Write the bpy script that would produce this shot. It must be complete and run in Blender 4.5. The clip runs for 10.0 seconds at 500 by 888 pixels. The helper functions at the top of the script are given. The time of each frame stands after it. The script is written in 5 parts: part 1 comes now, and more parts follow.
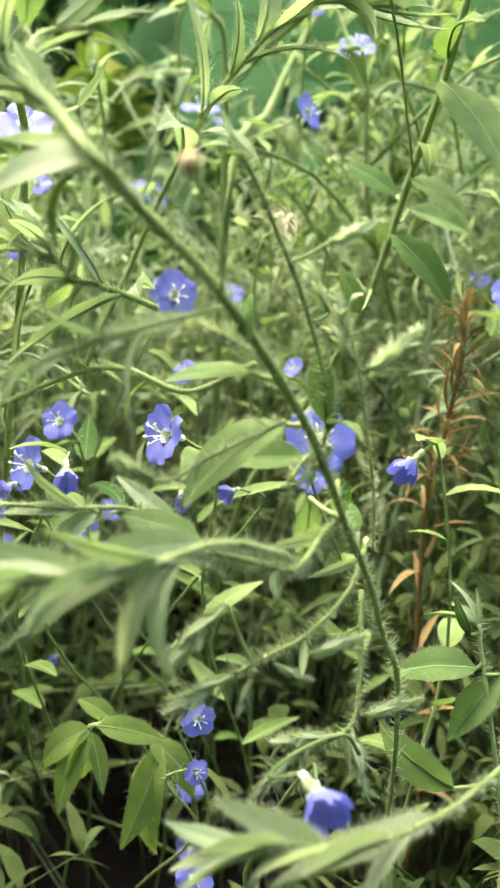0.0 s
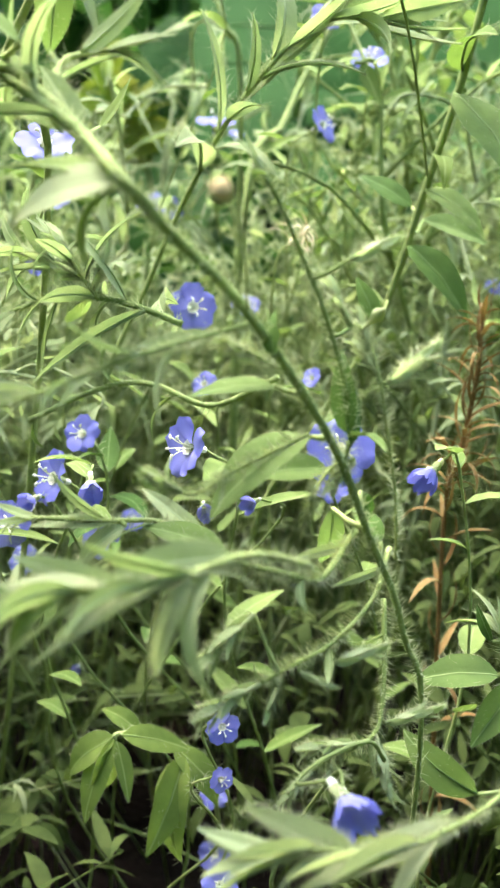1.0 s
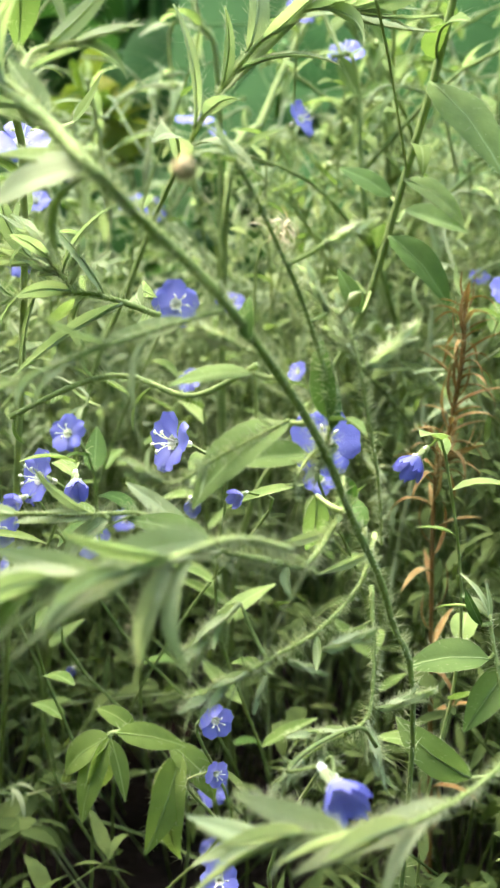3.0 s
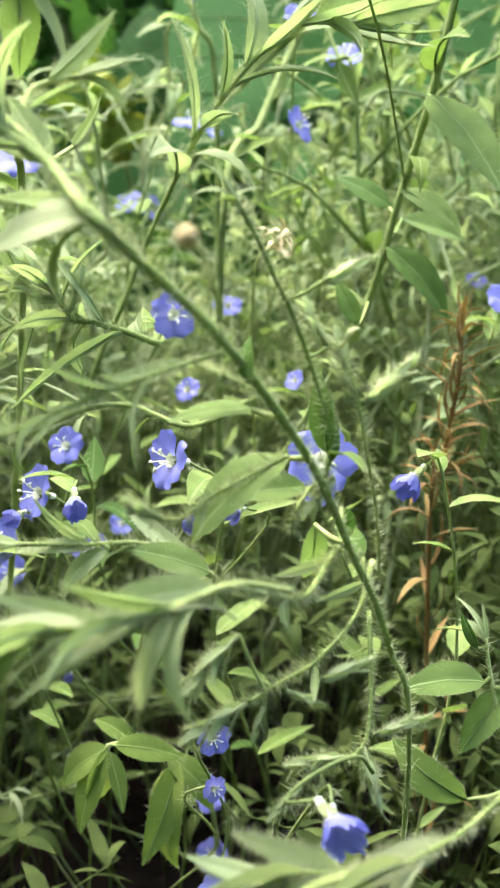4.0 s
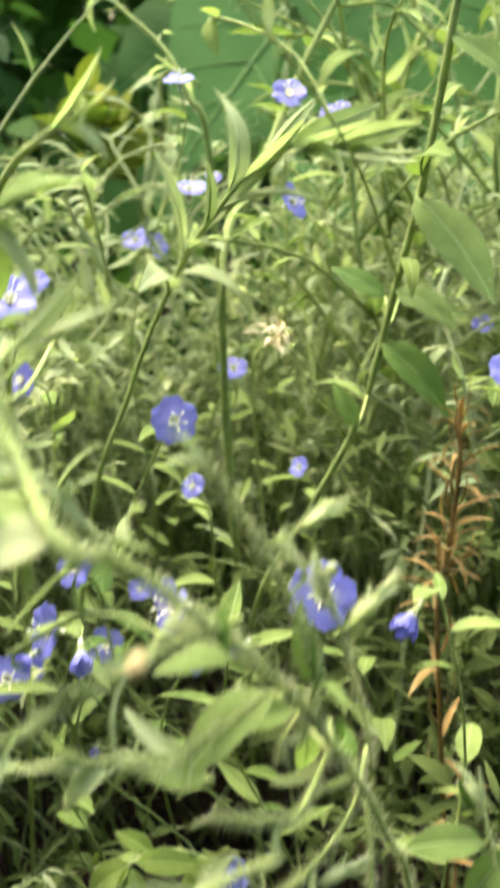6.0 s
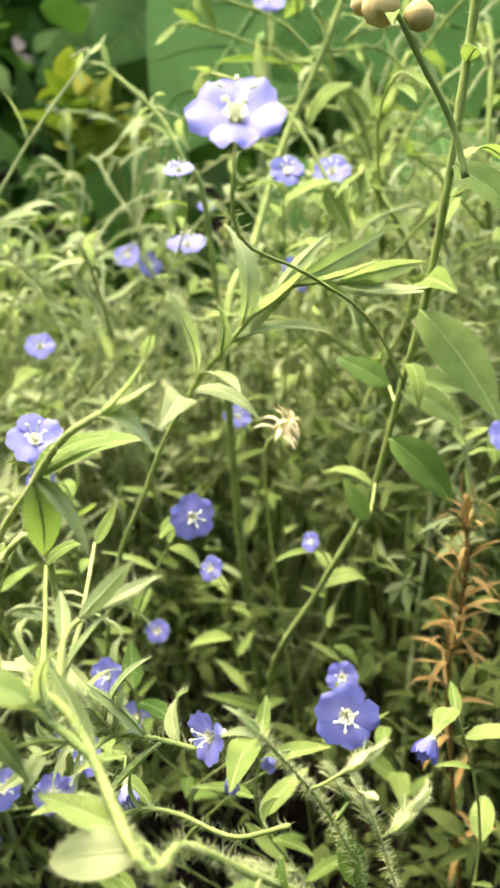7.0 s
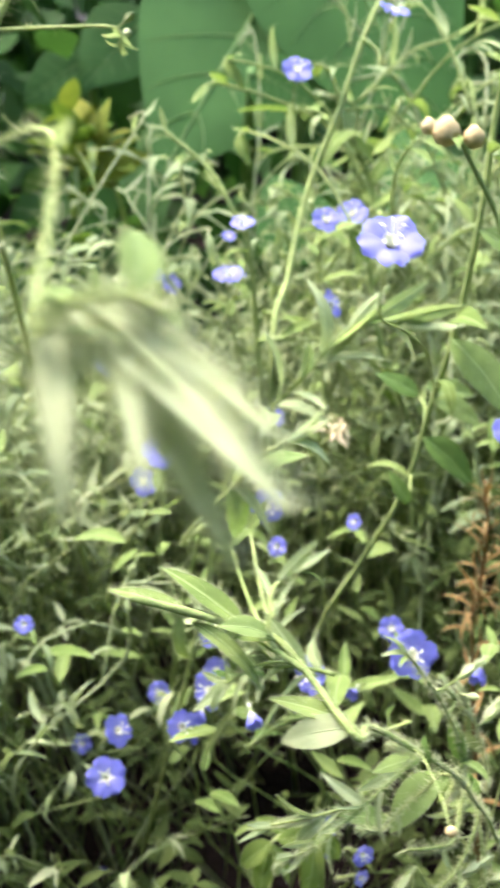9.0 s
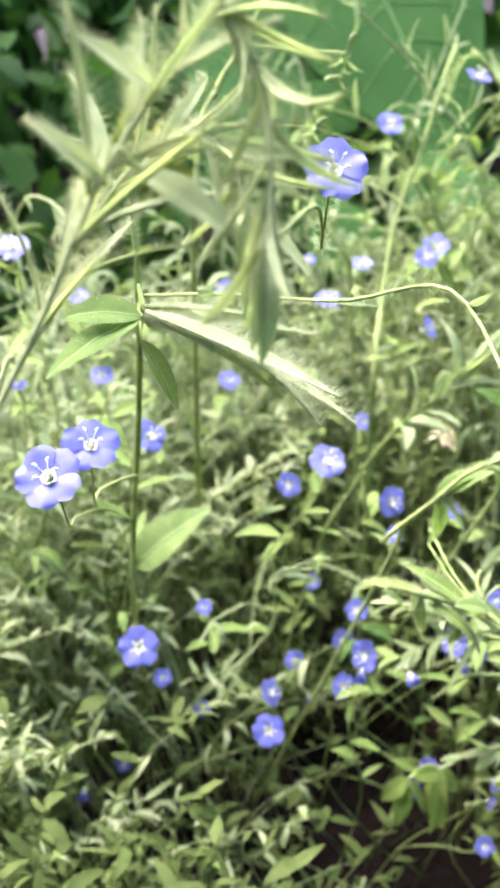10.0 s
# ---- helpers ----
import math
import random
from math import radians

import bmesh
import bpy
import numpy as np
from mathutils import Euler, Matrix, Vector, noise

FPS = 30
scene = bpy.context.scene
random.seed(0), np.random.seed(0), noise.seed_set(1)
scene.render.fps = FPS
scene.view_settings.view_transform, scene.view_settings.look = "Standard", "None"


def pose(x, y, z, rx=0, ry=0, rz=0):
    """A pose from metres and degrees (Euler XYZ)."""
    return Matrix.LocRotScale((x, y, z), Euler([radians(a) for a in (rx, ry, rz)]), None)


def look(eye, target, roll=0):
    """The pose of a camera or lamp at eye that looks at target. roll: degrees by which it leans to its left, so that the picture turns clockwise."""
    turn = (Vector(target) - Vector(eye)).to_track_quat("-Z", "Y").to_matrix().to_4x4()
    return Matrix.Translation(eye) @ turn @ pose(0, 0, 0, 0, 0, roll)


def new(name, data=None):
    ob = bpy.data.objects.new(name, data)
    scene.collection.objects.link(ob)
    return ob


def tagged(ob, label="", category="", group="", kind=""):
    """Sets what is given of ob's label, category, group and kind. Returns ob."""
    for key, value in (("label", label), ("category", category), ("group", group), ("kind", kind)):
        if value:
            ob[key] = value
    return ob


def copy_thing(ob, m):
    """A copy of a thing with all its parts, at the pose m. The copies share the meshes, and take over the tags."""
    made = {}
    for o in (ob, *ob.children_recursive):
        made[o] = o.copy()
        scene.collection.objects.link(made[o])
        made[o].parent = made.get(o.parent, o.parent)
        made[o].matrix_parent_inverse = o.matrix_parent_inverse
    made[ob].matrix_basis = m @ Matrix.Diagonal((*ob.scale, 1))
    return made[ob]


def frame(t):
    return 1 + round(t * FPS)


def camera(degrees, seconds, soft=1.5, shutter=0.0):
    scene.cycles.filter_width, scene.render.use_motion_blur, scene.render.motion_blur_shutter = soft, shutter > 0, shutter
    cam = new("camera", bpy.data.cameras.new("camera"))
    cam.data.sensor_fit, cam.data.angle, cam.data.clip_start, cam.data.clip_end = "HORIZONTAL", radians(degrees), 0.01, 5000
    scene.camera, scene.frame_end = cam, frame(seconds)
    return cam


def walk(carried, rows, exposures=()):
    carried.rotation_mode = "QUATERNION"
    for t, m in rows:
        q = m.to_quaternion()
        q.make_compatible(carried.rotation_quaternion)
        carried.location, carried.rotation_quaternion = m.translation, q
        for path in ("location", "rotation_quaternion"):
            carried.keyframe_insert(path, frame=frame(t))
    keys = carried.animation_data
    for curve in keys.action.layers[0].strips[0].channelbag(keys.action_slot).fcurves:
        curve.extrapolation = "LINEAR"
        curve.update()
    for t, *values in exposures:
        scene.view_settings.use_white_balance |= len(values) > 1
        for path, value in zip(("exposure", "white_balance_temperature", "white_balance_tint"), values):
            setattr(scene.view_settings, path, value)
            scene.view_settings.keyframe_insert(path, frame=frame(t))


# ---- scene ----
cam = camera(26.0, 10.0, soft=1.5, shutter=0.4)
cam.data.dof.use_dof = True
cam.data.dof.focus_distance = 0.110
cam.data.dof.aperture_fstop = 86.0
ROWS = [
    (0.0, -0.0069, 0.0020, 0.1641, 72.59, -4.39, -1.31),
    (0.5, -0.0075, 0.0007, 0.1649, 72.97, -4.19, -1.01),
    (1.0, -0.0078, 0.0006, 0.1649, 72.95, -3.62, -0.78),
    (1.5, -0.0082, 0.0019, 0.1659, 72.67, -3.88, -0.61),
    (2.0, -0.0063, 0.0001, 0.1659, 72.38, -3.29, -0.77),
    (2.5, -0.0067, 0.0010, 0.1637, 72.58, -2.04, -1.53),
    (3.8, -0.0067, -0.0007, 0.1660, 73.78, -1.98, -1.64),
    (4.0, -0.0071, 0.0011, 0.1676, 72.29, -2.18, -1.78),
    (4.5, -0.0097, 0.0020, 0.1672, 72.52, -2.97, -1.82),
    (5.0, -0.0128, -0.0018, 0.1693, 72.65, -1.77, -2.10),
    (5.5, -0.0095, -0.0016, 0.1776, 71.72, -0.38, -1.93),
    (6.0, -0.0032, 0.0067, 0.1894, 69.44, 1.02, -1.14),
    (6.2, 0.0021, 0.0127, 0.2042, 66.17, 2.81, -1.04),
    (7.3, -0.0087, 0.0111, 0.2188, 64.14, 3.05, -3.64),
    (7.5, -0.0083, 0.0098, 0.2167, 64.13, 3.73, -4.25),
    (8.0, -0.0143, -0.0019, 0.2233, 63.74, 3.20, -5.96),
    (8.5, -0.0195, -0.0107, 0.2272, 64.30, 3.14, -5.80),
    (9.0, -0.0325, -0.0202, 0.2411, 62.92, 2.69, -7.11),
    (9.5, -0.0643, -0.0278, 0.2639, 60.19, 1.48, -9.63),
    (10.0, -0.0748, -0.0454, 0.2682, 61.28, 2.56, -10.11),
]
EXPOSURES = [(0.0, 3.7, 6600, 12), (1.5, 3.74, 6400, 12), (4.0, 3.7, 6500, 12), (5.5, 3.68, 6900, 10), (6.2, 3.64, 7500, 12), (7.4, 3.66, 7900, 11), (8.1, 3.66, 7900, 11), (8.6, 3.64, 7000, 16), (9.2, 3.66, 6300, 22), (10.0, 3.8, 6300, 22)]
walk(cam, [(t, pose(x, y, z, rx, ry, rz)) for t, x, y, z, rx, ry, rz in ROWS], EXPOSURES)

# ---- light ----
world = bpy.data.worlds.new("sky")
scene.world = world
world.use_nodes = True
wn = world.node_tree
sky = wn.nodes.new("ShaderNodeTexSky")
sky.sky_type = "NISHITA"
sky.sun_disc = False
sky.sun_elevation = radians(62)
sky.sun_rotation = radians(-34)
sky.dust_density = 3.0
wn.nodes["Background"].inputs["Strength"].default_value = 0.15
wn.links.new(sky.outputs["Color"], wn.nodes["Background"].inputs["Color"])
sun = new("sun", bpy.data.lights.new("sun", "SUN"))
sun.data.energy = 0.7
sun.data.angle = radians(55)
sun.data.color = (1.0, 0.95, 0.86)
SUN_FROM = Vector((-0.30, 0.44, 1.0))
sun.matrix_world = look(SUN_FROM * 3, (0, 0, 0))

# ---- materials ----
def nodes_of(name):
    m = bpy.data.materials.new(name)
    m.use_nodes = True
    nt = m.node_tree
    return m, nt, nt.nodes["Principled BSDF"], nt.nodes["Material Output"]


def ramp(nt, stops):
    r = nt.nodes.new("ShaderNodeValToRGB")
    while len(r.color_ramp.elements) < len(stops):
        r.color_ramp.elements.new(0.5)
    for e, (p, c) in zip(r.color_ramp.elements, stops):
        e.position, e.color = p, (*c, 1)
    return r


def mixed(nt, kind, fac, a, b):
    n = nt.nodes.new("ShaderNodeMix")
    n.data_type, n.blend_type = "RGBA", kind
    for sock, v in ((n.inputs[0], fac), (n.inputs[6], a), (n.inputs[7], b)):
        if isinstance(v, (int, float)):
            sock.default_value = v
        elif isinstance(v, tuple):
            sock.default_value = (*v, 1)
        else:
            nt.links.new(v, sock)
    return n.outputs[2]


def noise_of(nt, scale, detail=4.0, vec=None):
    n = nt.nodes.new("ShaderNodeTexNoise")
    n.inputs["Scale"].default_value, n.inputs["Detail"].default_value = scale, detail
    if vec is not None:
        nt.links.new(vec, n.inputs["Vector"])
    return n.outputs["Fac"]


def foliage(name, dark, light, rough=0.75, through_light=0.38, scale=900.0, veins=0.0, island=False, gloss=0.12):
    """A leaf surface: two greens by piece and by blotch, fine relief, and light that passes through."""
    m, nt, p, out = nodes_of(name)
    if island:
        rnd = nt.nodes.new("ShaderNodeNewGeometry").outputs["Random Per Island"]
    else:
        rnd = nt.nodes.new("ShaderNodeObjectInfo").outputs["Random"]
    co = nt.nodes.new("ShaderNodeTexCoord").outputs["Object"]
    geo = nt.nodes.new("ShaderNodeNewGeometry").outputs["Position"]
    blotch = noise_of(nt, scale * 0.25, 3.0, geo)
    base = mixed(nt, "MIX", rnd, dark, light)
    soft = ramp(nt, [(0.3, (0.72, 0.76, 0.7)), (0.7, (1.15, 1.12, 1.05))])
    nt.links.new(blotch, soft.inputs[0])
    col = mixed(nt, "MULTIPLY", 1.0, base, soft.outputs[0])
    if veins:
        sep = nt.nodes.new("ShaderNodeSeparateXYZ")
        nt.links.new(co, sep.inputs[0])
        ab = nt.nodes.new("ShaderNodeMath")
        ab.operation = "ABSOLUTE"
        nt.links.new(sep.outputs[0], ab.inputs[0])
        rib = ramp(nt, [(0.0, (1, 1, 1)), (veins, (0, 0, 0))])
        nt.links.new(ab.outputs[0], rib.inputs[0])
        pale = tuple(min(1.0, 1.15 * c + 0.04) for c in light)
        col = mixed(nt, "MIX", rib.outputs[0], col, pale)
    fine = noise_of(nt, scale, 3.0, geo)
    bump = nt.nodes.new("ShaderNodeBump")
    bump.inputs["Strength"].default_value, bump.inputs["Distance"].default_value = 0.35, 0.0004
    nt.links.new(fine, bump.inputs["Height"])
    nt.links.new(bump.outputs[0], p.inputs["Normal"])
    nt.links.new(col, p.inputs["Base Color"])
    p.inputs["Roughness"].default_value = rough
    p.inputs["Specular IOR Level"].default_value = gloss
    tr = nt.nodes.new("ShaderNodeBsdfTranslucent")
    warm = mixed(nt, "MULTIPLY", 1.0, col, (1.12, 1.22, 0.78))
    nt.links.new(warm, tr.inputs["Color"])
    mx = nt.nodes.new("ShaderNodeMixShader")
    mx.inputs[0].default_value = through_light
    nt.links.new(p.outputs[0], mx.inputs[1])
    nt.links.new(tr.outputs[0], mx.inputs[2])
    nt.links.new(mx.outputs[0], out.inputs[0])
    return m


LEAF = foliage("hairy_leaf", (0.12, 0.19, 0.045), (0.21, 0.285, 0.09), veins=0.014)
# Dark leaf green, deepened further so that low leaves carry shade in their colour.
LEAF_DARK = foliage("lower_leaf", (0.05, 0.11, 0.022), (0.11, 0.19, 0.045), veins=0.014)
LEAF_LIME = foliage("lit_leaf", (0.15, 0.225, 0.05), (0.22, 0.30, 0.08), through_light=0.5, veins=0.014)
LEAF_BROAD = foliage("stem_leaf", (0.13, 0.21, 0.06), (0.22, 0.31, 0.11), rough=0.8, through_light=0.5, veins=0.014)
LEAF_DOWNY = foliage("downy_leaf", (0.33, 0.39, 0.21), (0.43, 0.48, 0.29), through_light=0.5)
LEAF_PALE = foliage("young_leaf", (0.23, 0.31, 0.145), (0.33, 0.40, 0.215), through_light=0.45, veins=0.014)
STEM = foliage("hairy_stem", (0.20, 0.28, 0.09), (0.32, 0.39, 0.15), through_light=0.18, scale=1500)
STEM_PALE = foliage("young_stem", (0.27, 0.335, 0.165), (0.37, 0.42, 0.235), through_light=0.25, scale=1500)
HAIR = foliage("plant_hair", (0.42, 0.47, 0.30), (0.56, 0.59, 0.41), through_light=0.5, island=True)
# Older leaves and pale downy tips; the dark one also paints shade low down.
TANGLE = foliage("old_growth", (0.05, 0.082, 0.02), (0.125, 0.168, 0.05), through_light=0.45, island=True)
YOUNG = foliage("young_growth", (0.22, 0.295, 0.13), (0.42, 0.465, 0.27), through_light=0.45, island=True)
BROWN = foliage("withered_stem", (0.21, 0.125, 0.045), (0.34, 0.23, 0.09), through_light=0.3, scale=1200)
STRAW = foliage("dry_leaf", (0.50, 0.42, 0.26), (0.68, 0.60, 0.42), through_light=0.2, scale=1200)
BUD = foliage("ochre_bud", (0.46, 0.36, 0.18), (0.58, 0.48, 0.27), through_light=0.1, scale=1200)
HEDGE = foliage("hedge_leaf", (0.025, 0.075, 0.018), (0.08, 0.19, 0.04), scale=150, island=True, rough=0.6, gloss=0.15)
YELLOW = foliage("yellowing_leaf", (0.13, 0.22, 0.03), (0.30, 0.30, 0.05), scale=400)
BIGLEAF = foliage("broad_leaf", (0.050, 0.135, 0.03), (0.07, 0.165, 0.04), scale=120, rough=0.7, through_light=0.25, gloss=0.12)
BIGVEIN = foliage("broad_leaf_vein", (0.16, 0.28, 0.09), (0.20, 0.32, 0.11), scale=200, through_light=0.1)
STAMEN = foliage("stamen", (0.8, 0.8, 0.75), (0.85, 0.85, 0.8), through_light=0.3)


def petal_material(name, inner, mid, outer):
    """Blue corolla: white at the throat, deeper along the lobe, with faint streaks."""
    m, nt, p, out = nodes_of(name)
    co = nt.nodes.new("ShaderNodeTexCoord").outputs["Object"]
    ln = nt.nodes.new("ShaderNodeVectorMath")
    ln.operation = "LENGTH"
    nt.links.new(co, ln.inputs[0])
    wob = nt.nodes.new("ShaderNodeMath")
    wob.operation = "MULTIPLY_ADD"
    nt.links.new(noise_of(nt, 6.0, 3.0, co), wob.inputs[0])
    wob.inputs[1].default_value = 0.12
    nt.links.new(ln.outputs["Value"], wob.inputs[2])
    r = ramp(nt, [(0.12, inner), (0.34, mid), (0.75, outer), (1.0, outer)])
    nt.links.new(wob.outputs[0], r.inputs[0])
    info = nt.nodes.new("ShaderNodeObjectInfo").outputs["Random"]
    shade = ramp(nt, [(0.0, (0.82, 0.84, 0.92)), (1.0, (1.15, 1.12, 1.06))])
    nt.links.new(info, shade.inputs[0])
    col = mixed(nt, "MULTIPLY", 1.0, r.outputs[0], shade.outputs[0])
    nt.links.new(col, p.inputs["Base Color"])
    p.inputs["Roughness"].default_value = 0.55
    bump = nt.nodes.new("ShaderNodeBump")
    bump.inputs["Strength"].default_value, bump.inputs["Distance"].default_value = 0.3, 0.0002
    nt.links.new(noise_of(nt, 18.0, 3.0, co), bump.inputs["Height"])
    nt.links.new(bump.outputs[0], p.inputs["Normal"])
    tr = nt.nodes.new("ShaderNodeBsdfTranslucent")
    nt.links.new(col, tr.inputs["Color"])
    mx = nt.nodes.new("ShaderNodeMixShader")
    mx.inputs[0].default_value = 0.4
    nt.links.new(p.outputs[0], mx.inputs[1])
    nt.links.new(tr.outputs[0], mx.inputs[2])
    nt.links.new(mx.outputs[0], out.inputs[0])
    return m


PETAL = petal_material("blue_petal", (0.58, 0.59, 0.70), (0.225, 0.24, 0.59), (0.165, 0.18, 0.535))
PETAL_PALE = petal_material("pale_blue_petal", (0.42, 0.43, 0.60), (0.21, 0.22, 0.54), (0.16, 0.175, 0.49))


def soil_material():
    m, nt, p, out = nodes_of("soil")
    geo = nt.nodes.new("ShaderNodeNewGeometry").outputs["Position"]
    big = noise_of(nt, 25.0, 5.0, geo)
    # Reddish-brown patches are the soil's own; the near-black paints shade between the stems.
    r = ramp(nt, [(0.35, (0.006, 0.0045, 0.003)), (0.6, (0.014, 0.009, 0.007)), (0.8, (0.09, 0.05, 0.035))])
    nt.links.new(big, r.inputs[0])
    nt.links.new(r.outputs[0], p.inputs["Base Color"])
    p.inputs["Roughness"].default_value = 0.95
    p.inputs["Specular IOR Level"].default_value = 0.08
    bump = nt.nodes.new("ShaderNodeBump")
    bump.inputs["Strength"].default_value, bump.inputs["Distance"].default_value = 0.8, 0.004
    nt.links.new(noise_of(nt, 220.0, 8.0, geo), bump.inputs["Height"])
    nt.links.new(bump.outputs[0], p.inputs["Normal"])
    return m


SOIL = soil_material()

# ---- shapes ----
rng = random.Random(7)


def part(name, geo, material, parent, label="", smooth=True):
    """geo: (verts, faces) in the parent's own space, as one mesh object under it."""
    me = geo if isinstance(geo, bpy.types.Mesh) else mesh_of(name, geo, material, smooth)
    ob = new(name, me)
    ob.parent = parent
    if label:
        ob["label"] = label
    return ob


def mesh_of(name, geo, material, smooth=True):
    me = bpy.data.meshes.new(name)
    me.from_pydata([tuple(v) for v in geo[0]], [], geo[1])
    mats = material if isinstance(material, (list, tuple)) else [material]
    for m in mats:
        me.materials.append(m)
    if smooth:
        me.shade_smooth()
    if len(geo) > 2:
        me.polygons.foreach_set("material_index", geo[2])
    me.update()
    return me


def joined(geos):
    vs, fs, ms = [], [], []
    for g in geos:
        k = len(vs)
        vs += list(g[0])
        fs += [tuple(i + k for i in f) for f in g[1]]
        ms += list(g[2]) if len(g) > 2 else [0] * len(g[1])
    return vs, fs, ms


def spline(points, n):
    """A smooth line through the points, n + 1 places on it."""
    p = [Vector(q) for q in points]
    if len(p) == 2:
        return [p[0].lerp(p[1], i / n) for i in range(n + 1)]
    p = [2 * p[0] - p[1]] + p + [2 * p[-1] - p[-2]]
    segs, out = len(p) - 3, []
    for i in range(n + 1):
        u = i / n * segs
        k = min(int(u), segs - 1)
        t = u - k
        a, b, c, d = p[k], p[k + 1], p[k + 2], p[k + 3]
        out.append(0.5 * ((2 * b) + (c - a) * t + (2 * a - 5 * b + 4 * c - d) * t * t + (3 * b - a - 3 * c + d) * t ** 3))
    return out


def side_of(d):
    s = d.cross(Vector((0, 0, 1)))
    return s.normalized() if s.length > 1e-4 else Vector((1, 0, 0))


def tube(line, r0, r1, sides=6, knots=0.0):
    vs, fs, n = [], [], len(line)
    for i, c in enumerate(line):
        d = (line[min(i + 1, n - 1)] - line[max(i - 1, 0)]).normalized()
        a = side_of(d)
        b = d.cross(a)
        r = (r0 + (r1 - r0) * i / (n - 1)) * (1 + knots * (i % 4 == 0))
        vs += [c + r * (math.cos(6.2832 * k / sides) * a + math.sin(6.2832 * k / sides) * b) for k in range(sides)]
    for i in range(n - 1):
        for k in range(sides):
            q, w = i * sides + k, i * sides + (k + 1) % sides
            fs.append((q, w, w + sides, q + sides))
    fs.append(tuple(range(sides))[::-1])
    fs.append(tuple(range((n - 1) * sides, n * sides)))
    return vs, fs


def hair(base, way, length, r, bend):
    """One tapered hair: three-sided, bent once."""
    way = way.normalized()
    a = side_of(way)
    b = way.cross(a)
    mid = base + way * length * 0.55 + bend * length * 0.12
    tip = base + way * length + bend * length * 0.4
    vs = [base + r * a, base + r * (-0.5 * a + 0.87 * b), base + r * (-0.5 * a - 0.87 * b)]
    vs += [mid + 0.7 * (v - base) for v in vs[:3]] + [tip]
    return vs, [(0, 1, 4, 3), (1, 2, 5, 4), (2, 0, 3, 5), (3, 4, 6), (4, 5, 6), (5, 3, 6)]


def spike(base, way, length, r):
    """A short straight hair: a three-sided point."""
    way = way.normalized()
    a = side_of(way)
    b = way.cross(a)
    return [base + r * a, base + r * (-0.5 * a + 0.87 * b), base + r * (-0.5 * a - 0.87 * b), base + way * length], [(0, 1, 3), (1, 2, 3), (2, 0, 3)]


def hairs_along(line, r, count, length, thick=0.00003, lean=0.35):
    out = []
    for _ in range(count):
        i = rng.randrange(len(line) - 1)
        c = line[i].lerp(line[i + 1], rng.random())
        d = (line[i + 1] - line[i]).normalized()
        a = side_of(d)
        t = rng.random() * 6.2832
        o = math.cos(t) * a + math.sin(t) * d.cross(a)
        w = o + d * (lean + rng.uniform(-0.3, 0.3))
        out.append(hair(c + o * r * 0.7, w, length * rng.uniform(0.5, 1.15), thick, Vector((rng.uniform(-1, 1), rng.uniform(-1, 1), rng.uniform(-1, 1)))))
    return joined(out)


def leaf_geo(width, fold, curl, twist=0.0, nu=9, nv=4, fuzz=0, fuzz_len=0.1, blunt=0.75, wave=0.0, seed=0, rib=True, fine=0.0019):
    """A leaf one unit long on +y, its upper face to +z: lens-shaped, folded on the midrib, curling down towards its tip."""
    rl = random.Random(seed)
    vs, fs = [], []
    for i in range(nu + 1):
        u = i / nu
        w = width * 0.5 * (math.sin(math.pi * min(1.0, u ** blunt * 0.985 + 0.015)) ** 0.85)
        if i in (0, nu):
            w = width * 0.03
        ang = curl * u
        y = math.sin(ang) / curl if abs(curl) > 0.01 else u
        z = -(1 - math.cos(ang)) / curl if abs(curl) > 0.01 else 0.0
        up = Vector((0, math.sin(ang), math.cos(ang)))
        for j in range(-nv, nv + 1):
            v = j / nv
            tw = twist * u
            lift = abs(v) * fold * w - 0.12 * w * v * v + wave * w * math.sin(u * 17 + j)
            o = Vector((v * w * math.cos(tw), 0, v * w * math.sin(tw)))
            vs.append(Vector((o.x, y, z + o.z)) + up * lift)
    m = 2 * nv + 1
    for i in range(nu):
        for j in range(m - 1):
            q = i * m + j
            fs.append((q, q + 1, q + m + 1, q + m))
    geos = [(vs, fs, [0] * len(fs))]
    if rib:
        rv, rf = tube([vs[i * m + nv] - Vector((0, 0, 0.006)) for i in range(nu + 1)], 0.018, 0.005, 5)
        geos.append((rv, rf, [0] * len(rf)))
    hairs = []
    for _ in range(fuzz):
        i, j = rl.randrange(nu), rl.choice((0, 0, m - 1, m - 1, rl.randrange(m)) if fuzz < 2000 else (0, m - 1, rl.randrange(m), rl.randrange(m)))
        b = vs[i * m + j].lerp(vs[(i + 1) * m + j], rl.random())
        out = Vector(((j - nv) / nv + rl.uniform(-0.5, 0.5), rl.uniform(-0.1, 1.2), rl.uniform(-0.8, 0.9)))
        g = spike(b, out, fuzz_len * rl.uniform(0.3, 1.2), fine)
        hairs.append((g[0], g[1], [1] * len(g[1])))
    return joined(geos + hairs)


def leaf_set(name, material, fuzz, widths, curls, count=6, blunt=0.75, fuzz_len=0.1, fold=0.35, nu=9, nv=4, rib=True, fine=0.0019):
    out = []
    for k in range(count):
        g = leaf_geo(widths[k % len(widths)], fold + 0.12 * (k % 3 - 1), curls[k % len(curls)], 0.35 * math.sin(k * 2.1), fuzz=fuzz, fuzz_len=fuzz_len, blunt=blunt, wave=0.03, seed=k, nu=nu, nv=nv, rib=rib, fine=fine)
        out.append(mesh_of(name, g, [material, HAIR]))
    return out


